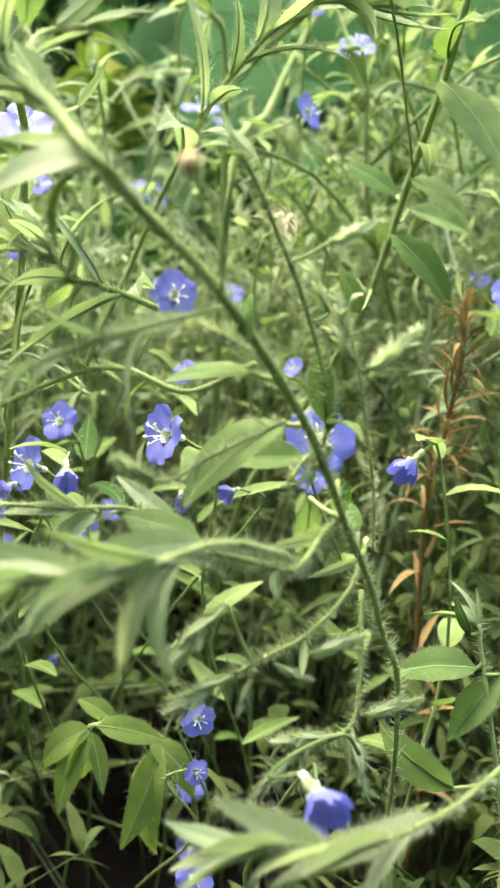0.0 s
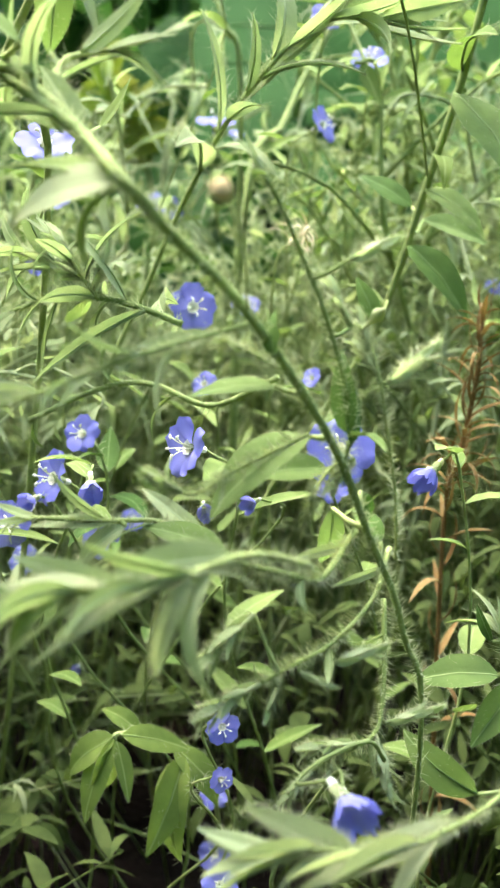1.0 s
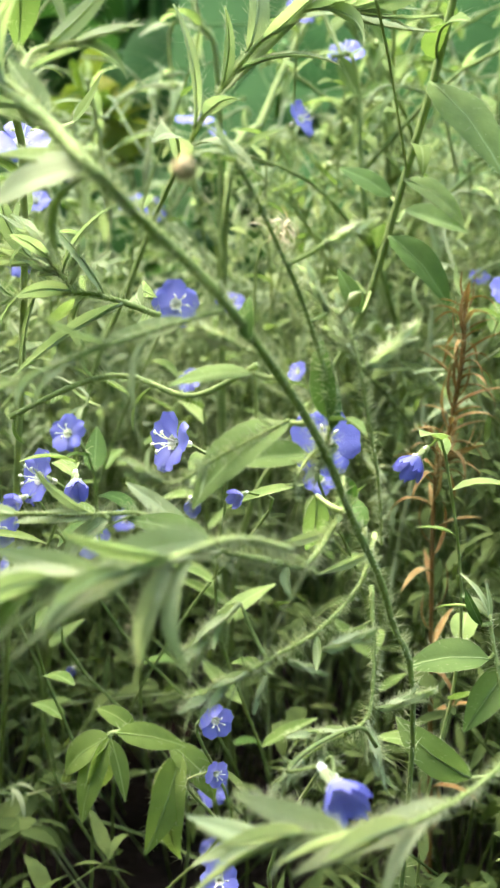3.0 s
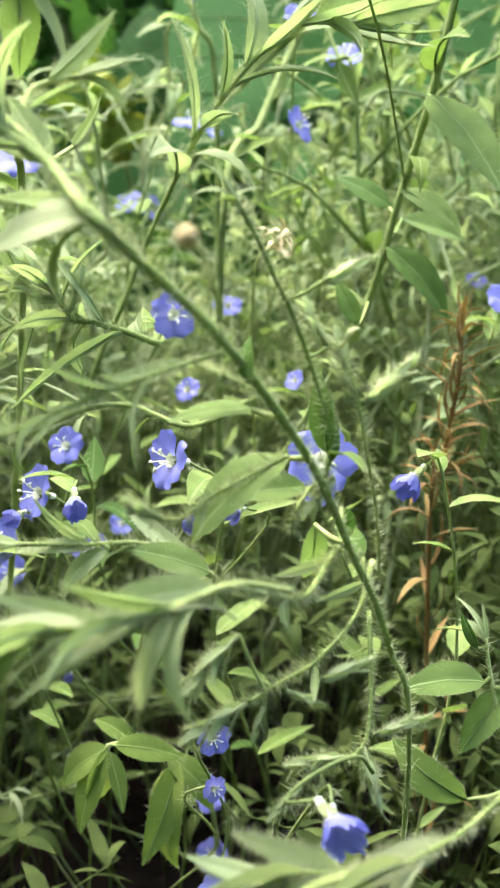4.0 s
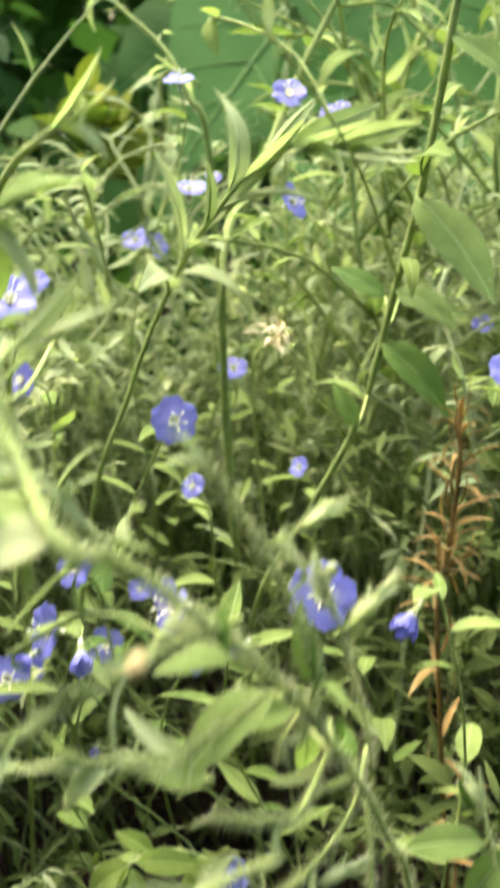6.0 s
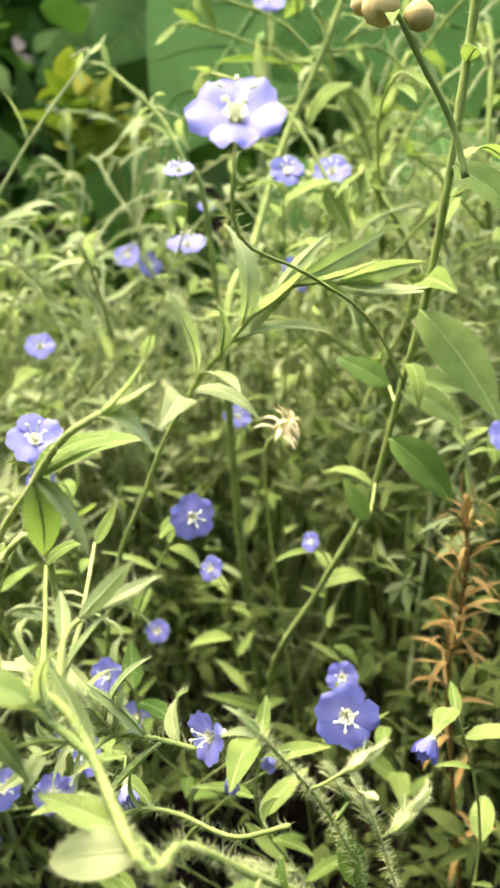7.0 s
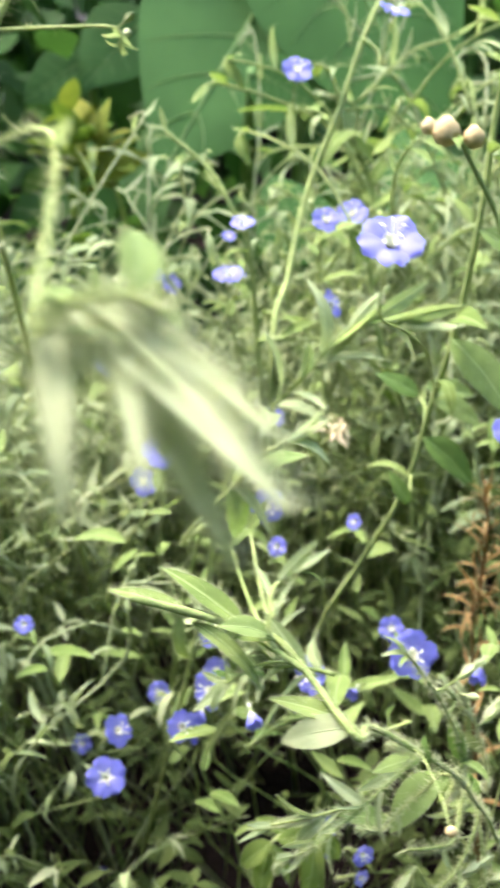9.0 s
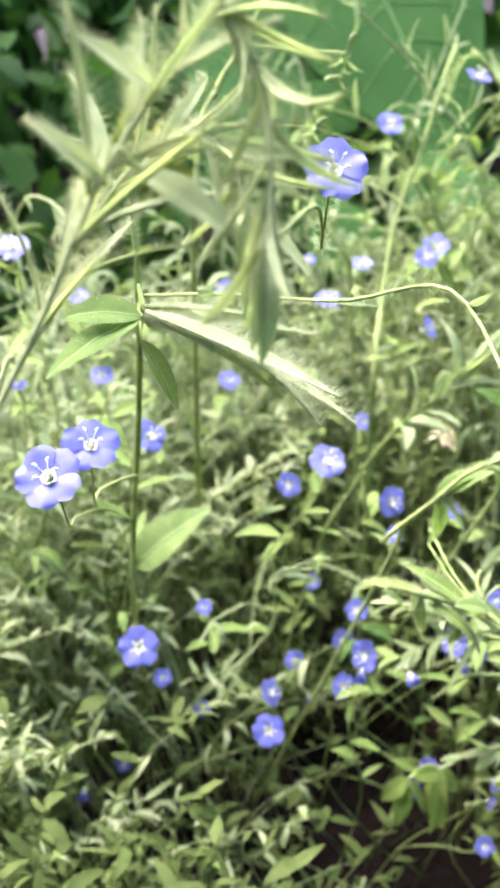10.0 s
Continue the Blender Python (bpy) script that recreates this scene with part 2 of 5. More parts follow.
LEAVES = leaf_set("leaf", LEAF, 60, (0.26, 0.32, 0.22), (0.6, 1.2, 0.3, 1.7, -0.5, 0.9), fine=0.0015)
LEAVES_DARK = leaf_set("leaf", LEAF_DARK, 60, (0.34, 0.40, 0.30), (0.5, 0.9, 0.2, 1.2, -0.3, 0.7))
LEAVES_PALE = leaf_set("leaf", LEAF_PALE, 130, (0.22, 0.26, 0.18), (0.6, 1.3, 0.3, 1.7, -0.4, 0.9), fuzz_len=0.13, fine=0.0015)
LEAVES_DOWNY = leaf_set("leaf", LEAF_DOWNY, 700, (0.22, 0.19, 0.25), (0.6, 1.0, 0.3), count=3, fuzz_len=0.10, fine=0.001)
LEAVES_SOFT = leaf_set("leaf", LEAF, 420, (0.22, 0.18, 0.26), (0.7, 1.3, 0.4, 1.8), count=4, fuzz_len=0.09, fine=0.0013)
BRACT_FORMS = [leaf_geo(w, 0.35, c, nu=5, nv=2, rib=False, fuzz=64, fuzz_len=0.30, fine=0.0085, seed=int(50 + 10 * c)) for w, c in ((0.30, 0.2), (0.24, -0.4), (0.27, 0.5), (0.30, 0.9), (0.24, -0.7))]
LEAVES_BROAD = leaf_set("leaf", LEAF_BROAD, 230, (0.42, 0.46, 0.40), (0.5, 0.8, 0.3, 1.0), count=4, blunt=0.8, fuzz_len=0.085, fine=0.0016)
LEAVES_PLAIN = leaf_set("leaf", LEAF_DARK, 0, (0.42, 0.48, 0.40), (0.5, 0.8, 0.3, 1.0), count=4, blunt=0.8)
SPRIG_GREEN = leaf_set("leaf", LEAF, 24, (0.32, 0.38, 0.28), (0.5, 1.0, 0.2, 1.5, -0.3, 0.7), nu=6, nv=2, rib=False, fuzz_len=0.16)
SPRIG_PALE = leaf_set("leaf", LEAF_PALE, 30, (0.19, 0.23, 0.16), (0.8, 1.8, 0.4, 2.5, -0.7, 1.2), nu=6, nv=2, rib=False, fuzz_len=0.2)
# Shaded copy of the green sprig leaves: shade is in the leaf colour.
SPRIG_SHADED = leaf_set("leaf", LEAF_DARK, 14, (0.36, 0.42, 0.32), (0.5, 1.0, 0.2, 1.5, -0.3, 0.7), nu=6, nv=2, rib=False, fuzz_len=0.14)
LEAVES_WIDE = leaf_set("leaf", LEAF_DOWNY, 320, (0.40, 0.36), (0.9, 0.6), count=2, blunt=0.8, fuzz_len=0.07, fine=0.0012)
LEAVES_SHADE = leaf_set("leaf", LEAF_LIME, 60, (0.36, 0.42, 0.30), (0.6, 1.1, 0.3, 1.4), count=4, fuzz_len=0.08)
LEAVES_FINE = leaf_set("leaf", LEAF_DOWNY, 620, (0.10, 0.13, 0.08), (0.5, 0.9, 0.2), count=3, fuzz_len=0.13, fine=0.0009)
LEAVES_BROWN = leaf_set("leaf", BROWN, 40, (0.13, 0.09), (1.4, 2.4, 0.6, -1.2), count=4, fuzz_len=0.14)
LEAVES_STRAW = leaf_set("dry_leaf", STRAW, 10, (0.16, 0.12), (1.5, 2.2, 0.8), count=4)
LEAVES_YELLOW = leaf_set("leaf", YELLOW, 0, (0.5, 0.42), (0.6, 0.3, 0.9), count=3)


def frame_on(base, way, up):
    """A turn whose y is way and whose z is near up."""
    y = way.normalized()
    x = y.cross(up)
    x = x.normalized() if x.length > 1e-4 else side_of(y)
    z = x.cross(y)
    m = Matrix((x, y, z)).transposed().to_4x4()
    m.translation = base
    return m


def place_leaf(parent, mesh, base, way, up, length, label=""):
    """Lays a leaf with its stalk end at base, in the parent's space."""
    ob = part(mesh.name.split(".")[0], mesh, None, parent, label)
    ob.matrix_basis = frame_on(base, way, up) @ Matrix.Diagonal((length, length, length, 1))
    return ob


def thing(name, at, label, category, group="", kind=""):
    ob = new(name)
    ob.empty_display_size = 0.005
    ob.location = at
    return tagged(ob, label, category, group, kind)


LINES = {}


def shoot(points, r0, r1, label, leaves=(), size=0.012, meshes=None, stem=None, fuzz=160, fuzz_len=0.0011, spread=0.9, buds=0, tip=True, name="herb_shoot", group="herb shoots", first=0.1, seed=0):
    """A leafy hairy shoot along a line of places, with leaves in turn on either side."""
    r = random.Random(seed + int(1e4 * abs(points[0][0])) + int(1e5 * abs(points[-1][1])))
    at = Vector(points[0])
    line = [q - at for q in spline(points, max(10, 5 * len(points)))]
    ob = thing(name, at, label, "plant shoot", group)
    stem_mat = stem or STEM
    part("stem", tube(line, r0, r1, 7, 0.12), stem_mat, ob)
    if fuzz:
        part("hairs", hairs_along(line, 0.5 * (r0 + r1), fuzz, fuzz_len), HAIR, ob, "fine whitish hairs")["kind"] = "stuff"
    n = leaves if isinstance(leaves, int) else 0
    mesh_list = meshes or LEAVES
    for k in range(n):
        u = first + (0.98 - first) * k / max(1, n - 1)
        i = min(int(u * (len(line) - 1)), len(line) - 2)
        c = line[i].lerp(line[i + 1], u * (len(line) - 1) - i)
        d = (line[i + 1] - line[i]).normalized()
        a = side_of(d)
        t = k * 2.4 + r.uniform(-0.4, 0.4)
        o = math.cos(t) * a + math.sin(t) * d.cross(a)
        w = d * (1.0 - 0.35 * spread) + o * spread
        place_leaf(ob, r.choice(mesh_list), c + o * r0 * 0.5, w, d * 0.8 - o * 0.3 + Vector((0, 0, 0.5)), size * (1.1 - 0.5 * u) * r.uniform(0.75, 1.2))
    for k in range(buds):
        u = r.uniform(0.45, 0.98)
        i = min(int(u * (len(line) - 1)), len(line) - 2)
        o = Vector((r.uniform(-1, 1), r.uniform(-1, 1), r.uniform(-0.2, 1))).normalized()
        bud(ob, line[i], o, 0.0022 * r.uniform(0.8, 1.3))
    LINES[ob.name] = line
    if tip:
        d = (line[-1] - line[-2]).normalized()
        for k in range(3):
            o = Vector((r.uniform(-1, 1), r.uniform(-1, 1), r.uniform(-0.6, 0.8)))
            place_leaf(ob, r.choice(LEAVES_PALE), line[-1] - d * 0.0005, d + 0.45 * o, Vector((0.2, -0.3, 1)), size * r.uniform(0.45, 0.7))
    return ob


def bud(parent, base, way, length):
    """A small pointed bud wrapped in hairy sepals, on a short stalk."""
    way = way.normalized()
    line = [base + way * length * s for s in (0.0, 0.9, 1.2, 1.5, 1.8, 2.1)]
    radii = [0.06, 0.06, 0.2, 0.26, 0.18, 0.03]
    vs, fs = [], []
    a = side_of(way)
    b = way.cross(a)
    for c, r in zip(line, radii):
        vs += [c + length * r * (math.cos(1.0472 * k) * a + math.sin(1.0472 * k) * b) for k in range(6)]
    for i in range(5):
        for k in range(6):
            q, w = i * 6 + k, i * 6 + (k + 1) % 6
            fs.append((q, w, w + 6, q + 6))
    return part("bud", (vs, fs), STEM_PALE, parent, "pale green bud")


def bud_spike(host, base, tip):
    """A brush-like tip of close, long-haired bracts on a shoot."""
    b, t = Vector(base) - host.location, Vector(tip) - host.location
    near = min(LINES[host.name], key=lambda q: (q - b).length)
    if (near - b).length > 0.0004:
        part("stalk", tube(spline([near, near.lerp(b, 0.5) - Vector((0, 0, 0.05 * (near - b).length)), b], 6), 0.00017, 0.00015, 5), STEM, host)
    axis = t - b
    n = axis.length
    d = axis.normalized()
    a = side_of(d)
    c = d.cross(a)
    part("stalk", tube([b, b + axis * 0.75], 0.00022, 0.00012, 5), STEM_PALE, host)
    r = random.Random(int(1e6 * abs(b.x + t.z)))
    geos = []
    for k in range(10):
        u = 0.72 * k / 9
        o = math.cos(2.4 * k) * a + math.sin(2.4 * k) * c
        m = frame_on(b + axis * u, d + o * (0.22 + 0.2 * r.random()), o - d * 0.2) @ Matrix.Scale(n * (0.5 - 0.18 * u) * r.uniform(0.85, 1.2), 4)
        g = BRACT_FORMS[k % len(BRACT_FORMS)]
        geos.append(([m @ v for v in g[0]], g[1], g[2]))
    part("bud_spike", mesh_of("bud_spike", joined(geos), [LEAF_PALE, HAIR]), None, host, "pale bristly bud spike")["kind"] = "stuff"


# ---- blooms ----
def petal_geo(cup, seed):
    """One lobe of the corolla: a broad notched wedge, unit long, facing +z."""
    rl = random.Random(seed)
    vs, fs, nr, na = [], [], 7, 6
    for i in range(nr + 1):
        u = i / nr
        rad = 0.10 + 0.90 * u
        half = radians(40) * (1.0 if u < 0.62 else math.sqrt(max(0.0, 1 - ((u - 0.62) / 0.40) ** 2)) * 0.9 + 0.1)
        for j in range(na + 1):
            v = 2 * j / na - 1
            t = v * half
            rr = rad * (1 - 0.05 * (1 - abs(v)) * max(0, u - 0.8) * 5)
            if cup < 0.6:
                h = 0.32 * cup * rr + 0.25 * (1 - u) ** 3 * -0.8 + 0.05 * math.cos(3.14 * v) * u + 0.05 * u * u * math.sin(4.5 * v + 2.0 * seed)
                x = rr
            else:
                x = rr * (1 - 0.55 * cup * u * 0.75) * 0.8
                h = 0.95 * cup * rr - 0.2 + 0.06 * math.cos(3.14 * v) * u + 0.09 * u * u * math.sin(5.0 * v + 2.0 * seed)
            vs.append(Vector((x * math.cos(t), x * math.sin(t), h + rl.uniform(-0.012, 0.012))))
    for i in range(nr):
        for j in range(na):
            q = i * (na + 1) + j
            fs.append((q, q + 1, q + na + 2, q + na + 1))
    return vs, fs


PETALS = {}
for state, cup in (("open", 0.12), ("saucer", 0.45), ("half", 0.95)):
    for pale in (False, True):
        PETALS[state, pale] = [mesh_of("petal", petal_geo(cup, s), PETAL_PALE if pale else PETAL) for s in range(3)]


def throat_geo():
    vs, fs = [], []
    rings = ((0.24, 0.02), (0.15, -0.06), (0.09, -0.2), (0.07, -0.45), (0.11, -0.5), (0.09, -0.7))
    for r, z in rings:
        vs += [Vector((r * math.cos(0.6283 * k) * (1.15 if k % 2 == 0 else 0.9), r * math.sin(0.6283 * k), z)) for k in range(10)]
    for i in range(len(rings) - 1):
        for k in range(10):
            q, w = i * 10 + k, i * 10 + (k + 1) % 10
            fs.append((q, w, w + 10, q + 10))
    return vs, fs


def stamen_geo():
    o = Vector((1, 0, 0))
    line = [o * 0.06 + Vector((0, 0, -0.15)), o * 0.13 + Vector((0, 0, 0.2)), o * 0.22 + Vector((0, 0, 0.38)), o * 0.34 + Vector((0, 0, 0.5))]
    return joined([tube(line, 0.022, 0.017, 5), tube([line[3] - o * 0.07, line[3] + Vector((0, 0, 0.05)), line[3] + o * 0.07], 0.05, 0.03, 5)])


def sepals_geo():
    out = []
    for k in range(5):
        t = 1.2566 * k + 0.3
        g = leaf_geo(0.34, 0.3, -0.7, rib=False, fuzz=16, fuzz_len=0.35, nu=5, nv=2, seed=k)
        m = Matrix.Rotation(t, 4, "Z") @ Matrix.Translation((0, 0.05, -0.6)) @ Matrix.Rotation(radians(62), 4, "X")
        out.append(([m @ (v * 0.62) for v in g[0]], g[1], g[2]))
    return joined(out)


THROAT = mesh_of("throat", throat_geo(), STAMEN)
ONE_STAMEN = mesh_of("stamen", stamen_geo(), STAMEN)
CALYX = mesh_of("calyx", sepals_geo(), [STEM_PALE, HAIR])
BLOOMS = []


def flowering(at, facing, radius=0.0042, state="open", pale=False, foot=None, leaves=8, label="", low=0.0, bow=0.012, root=None):
    """A slender stem, from the ground or from a place on a larger stem, that ends in one blue flower."""
    at, f = Vector(at), Vector(facing).normalized()
    r = random.Random(int(1e5 * (at.x + at.y * 3 + at.z * 7)))
    foot = foot or (r.uniform(-0.035, 0.035), r.uniform(0.045, 0.085))
    base = Vector(root) if root else Vector((at.x + foot[0], at.y + foot[1], low))
    bow = 0.003 if root else bow
    neck = at - f * radius * 0.7
    under = neck - f * 0.005 - Vector((0, 0, 0.004))
    mid = base.lerp(under, 0.4) + Vector((r.uniform(-1, 1) * bow, -abs(bow) * 0.2, bow))
    bend = base.lerp(under, 0.75) + Vector((r.uniform(-0.6, 0.6) * bow, 0, 0.5 * bow))
    line = [q - base for q in spline([base, mid, bend, under, neck], 16)]
    words = {"open": "wide-open blue flower with white throat", "saucer": "blue flower opening, white throat", "half": "half-closed drooping blue-violet flower"}[state]
    ob = thing("flowering_stem", base, label or ("pale " if pale else "") + words + " on a slender hairy stem", "wildflower", "blue wildflowers")
    part("stem", tube(line, 0.00018 if root else 0.00024, 0.00015, 6, 0.15), STEM, ob)
    part("hairs", hairs_along(line[8:], 0.0004, 45, 0.0012), HAIR, ob)["kind"] = "stuff"
    bloom = part("throat", THROAT, None, ob, "white flower throat")
    z = f
    x = side_of(z)
    m = Matrix((x, z.cross(x), z)).transposed().to_4x4()
    m.translation = at - base
    bloom.matrix_basis = m @ Matrix.Rotation(r.random() * 6.28, 4, "Z") @ Matrix.Diagonal((radius, radius, radius, 1))
    for k in range(5):
        p = part("petal", r.choice(PETALS[state, pale]), None, bloom, "blue petal")
        p.matrix_basis = Matrix.Rotation(1.2566 * k + r.uniform(-0.07, 0.07), 4, "Z") @ Matrix.Rotation(r.uniform(-0.12, 0.12), 4, "Y")
    part("calyx", CALYX, None, bloom, "green hairy calyx")
    if state != "half":
        for k in range(5):
            part("stamen", ONE_STAMEN, None, bloom, "white stamen").rotation_euler[2] = 1.2566 * k + 0.6
    for k in range(0 if root or at.z < 0.122 else leaves):
        u = 0.3 + 0.62 * (k + r.random() * 0.6) / leaves
        i = min(int(u * 16), 15)
        t = k * 2.3 + r.random()
        o = Vector((math.cos(t), math.sin(t), 0.6))
        # Flower stems below this height take the leaf set with shade painted in.
        place_leaf(ob, r.choice(SPRIG_SHADED if at.z < 0.125 else SPRIG_GREEN), line[i], o, Vector((0, 0, 1)) - 0.4 * o, r.uniform(0.005, 0.011))
    BLOOMS.append(at)
    return ob

# ---- setting ----
def ground():
    vs, fs = [], []
    edges = [-20, -6, -2, -0.9] + [-0.5 + 0.02 * i for i in range(51)] + [0.9, 2, 6, 20]
    n = len(edges)
    for y in edges:
        for x in edges:
            near = abs(x) < 0.6 and abs(y) < 0.6
            h = 0.006 * noise.noise(Vector((x * 40, y * 40, 0))) + 0.004 * noise.noise(Vector((x * 110, y * 110, 3))) if near else 0.0
            vs.append(Vector((x, y, h - 0.004)))
    for j in range(n - 1):
        for i in range(n - 1):
            q = j * n + i
            fs.append((q, q + 1, q + n + 1, q + n))
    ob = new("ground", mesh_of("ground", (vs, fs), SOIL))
    return tagged(ob, "reddish-brown crumbly soil under the herbs, near black with painted shade", "ground", kind="structure")


ground()


def lone_leaf(host, base, tip, up, mesh):
    """One large leaf of a shoot, on a stalk from the nearest place on its stem."""
    b, t = Vector(base) - host.location, Vector(tip) - host.location
    near = min(LINES[host.name], key=lambda q: (q - b).length)
    if (near - b).length > 0.0004:
        bow = near.lerp(b, 0.5) - Vector((0, 0, 0.06 * (near - b).length))
        part("leaf_stalk", tube(spline([near, bow, b], 6), 0.0003, 0.0002, 5), STEM, host)
    place_leaf(host, mesh, b, t - b, Vector(up), (t - b).length)


def broad_leaf(base, tip, up, width, label):
    """A large smooth leaf with midrib and side veins on a thick stalk."""
    b, t = Vector(base), Vector(tip)
    foot = Vector((b.x, b.y + 0.06, 0.0))
    ob = thing("broad_leaf_plant", foot, label, "large leaf", "broad leaves")
    line = [q - foot for q in spline([foot, foot.lerp(b, 0.7) + Vector((0, 0.02, 0)), b], 10)]
    part("stalk", tube(line, 0.003, 0.002, 8), BIGVEIN, ob)
    length = (t - b).length
    blade_geo = leaf_geo(width, 0.12, 0.25, nu=22, nv=8, blunt=0.62)
    blade = part("blade", blade_geo, [BIGLEAF, HAIR], ob)
    blade.matrix_basis = frame_on(b - foot, t - b, Vector(up)) @ Matrix.Diagonal((length, length, length, 1))
    vs = blade_geo[0]
    veins = [tube([vs[i * 17 + 8] + Vector((0, 0, 0.004)) for i in range(23)], 0.011, 0.002, 5)]
    for i in range(2, 20, 3):
        for s in (-1, 1):
            line = [vs[i * 17 + 8 + s * k].lerp(vs[min(i + 3, 22) * 17 + 8 + s * k], k / 7) + Vector((0, 0, 0.003)) for k in range(8)]
            veins.append(tube(line, 0.003, 0.001, 4))
    part("venation", joined(veins), BIGVEIN, blade, "pale green midrib and veins")
    return ob


def globe(host, at, radius):
    """A round papery bud: a ribbed ball with a small crown, on the end of its stalk."""
    vs, fs, n = [], [], 10
    for i, (r, z) in enumerate(((0.15, -1.0), (0.7, -0.75), (1.0, -0.1), (0.85, 0.5), (0.45, 0.85), (0.3, 1.05), (0.1, 0.9))):
        vs += [Vector((r * (1 + 0.06 * (k % 2)) * math.cos(6.2832 * k / n), r * (1 + 0.06 * (k % 2)) * math.sin(6.2832 * k / n), z)) for k in range(n)]
    for i in range(6):
        for k in range(n):
            q, w = i * n + k, i * n + (k + 1) % n
            fs.append((q, w, w + n, q + n))
    ob = part("globe_bud", (vs, fs), BUD, host, "round ochre bud")
    ob.matrix_basis = Matrix.Translation(Vector(at) - host.location) @ Matrix.Diagonal((radius, radius, radius, 1))
    near = min(LINES[host.name], key=lambda q: (q - ob.location).length)
    part("bud_stalk", tube(spline([near, near.lerp(ob.location, 0.5) - Vector((0, 0, radius * 0.3)), ob.location], 5), 0.0002, 0.0002, 5), STEM, host)


# ---- the placed plants ----

# blue flowers
flowering((-0.0122, 0.1557, 0.1375), (0.35, -0.90, 0.27), 0.0037)
flowering((-0.0110, 0.1164, 0.1286), (-0.83, -0.51, 0.22), 0.0036, "saucer")
flowering((-0.0212, 0.1125, 0.1250), (0.14, -0.94, -0.32), 0.0030, "half")
flowering((0.0063, 0.1182, 0.1286), (-0.05, -0.90, 0.44), 0.0042)
flowering((0.0160, 0.1131, 0.1284), (-0.59, -0.72, -0.38), 0.0034, "half", foot=(0.020, 0.020))
flowering((0.0036, 0.0708, 0.1151), (0.06, -0.94, -0.35), 0.0024, "half", pale=True)
flowering((0.0072, 0.1907, 0.1636), (0.75, -0.49, 0.45), 0.0033, "saucer")
flowering((-0.0287, 0.2937, 0.1403), (-0.23, -0.53, 0.81), 0.0040, pale=True)
flowering((-0.0226, 0.2846, 0.1399), (0.47, -0.69, 0.55), 0.0036)
flowering((-0.0112, 0.2191, 0.1626), (0.04, -0.29, 0.96), 0.0040, pale=True)
flowering((-0.0071, 0.2601, 0.1596), (0.14, -0.49, 0.86), 0.0020, "saucer")
flowering((0.0086, 0.1416, 0.1163), (-0.12, -0.77, 0.62), 0.0025)
flowering((-0.0309, 0.1394, 0.1598), (0.17, -0.54, 0.82), 0.0038)
flowering((-0.0349, 0.1600, 0.1429), (-0.46, -0.83, 0.31), 0.0030)
flowering((-0.0042, 0.0940, 0.2060), (0.02, -0.55, 0.83), 0.0038, root=(0.0198, 0.1562, 0.1575))
flowering((0.0070, 0.2258, 0.2057), (0.05, -0.71, 0.70), 0.0036, pale=True, leaves=2, root=(0.0128, 0.2311, 0.1899), label="pale blue flower on a long bare stalk")
flowering((-0.0469, 0.1312, 0.0983), (0.05, -0.74, 0.67), 0.0038)
flowering((-0.0443, 0.1411, 0.1002), (0.63, -0.52, 0.57), 0.0034)
flowering((-0.0521, 0.0462, 0.2435), (0.00, -0.76, 0.65), 0.0030, "saucer", root=(-0.0632, 0.0173, 0.2472))
flowering((0.0169, 0.2153, 0.1757), (-0.07, -0.61, 0.79), 0.0037)
flowering((-0.0730, 0.1142, 0.1402), (-0.12, -0.80, 0.59), 0.0040, root=(-0.0727, 0.1344, 0.1310))
flowering((-0.0361, 0.1539, 0.0974), (-0.35, -0.73, 0.59), 0.0026)
flowering((0.0263, 0.2159, 0.2176), (0.35, -0.22, 0.91), 0.0036, pale=True, root=(0.0252, 0.2394, 0.2086))
flowering((-0.0035, 0.2109, 0.1289), (0.04, -0.56, 0.82), 0.0030)
flowering((-0.0764, 0.0751, 0.2042), (0.06, -0.50, 0.86), 0.0038, root=(-0.0704, 0.1089, 0.1774))
flowering((-0.0818, 0.0698, 0.2034), (-0.18, -0.60, 0.78), 0.0042, root=(-0.0711, 0.1166, 0.1661))
flowering((0.0414, 0.1753, 0.1381), (0.06, -0.79, 0.62), 0.0034)
flowering((-0.0254, 0.1369, 0.1233), (-0.40, -0.79, 0.46), 0.0027)
flowering((-0.0271, 0.1238, 0.1215), (-0.73, -0.57, 0.37), 0.0036, "saucer")
flowering((-0.0289, 0.1203, 0.1199), (-0.37, -0.93, 0.03), 0.0026, "half", pale=True)
flowering((-0.0031, 0.1195, 0.1214), (-0.58, -0.81, -0.02), 0.0022, "half", pale=True)
flowering((-0.0054, 0.1030, 0.1016), (0.31, -0.93, 0.19), 0.0020, "saucer")
flowering((-0.0051, 0.1056, 0.0933), (0.55, -0.82, 0.18), 0.0016, "saucer")
flowering((-0.0405, 0.2087, 0.1473), (0.15, -0.59, 0.79), 0.0030)
flowering((0.0474, 0.2207, 0.1340), (-0.07, -0.60, 0.80), 0.0024, pale=True)
flowering((-0.0323, 0.1224, 0.1158), (0.41, -0.82, 0.39), 0.0030)
flowering((-0.0101, 0.1602, 0.1252), (-0.39, -0.66, 0.64), 0.0022)
flowering((0.0066, 0.1653, 0.1258), (-0.54, -0.57, 0.62), 0.0018, "saucer")
flowering((-0.0296, 0.1690, 0.0711), (-0.12, -0.99, 0.11), 0.0020, "half", pale=True)
flowering((-0.0050, 0.1430, 0.0658), (-0.63, -0.59, 0.50), 0.0030)
flowering((0.0068, 0.1932, 0.1809), (0.07, -0.68, 0.73), 0.0030, pale=True)
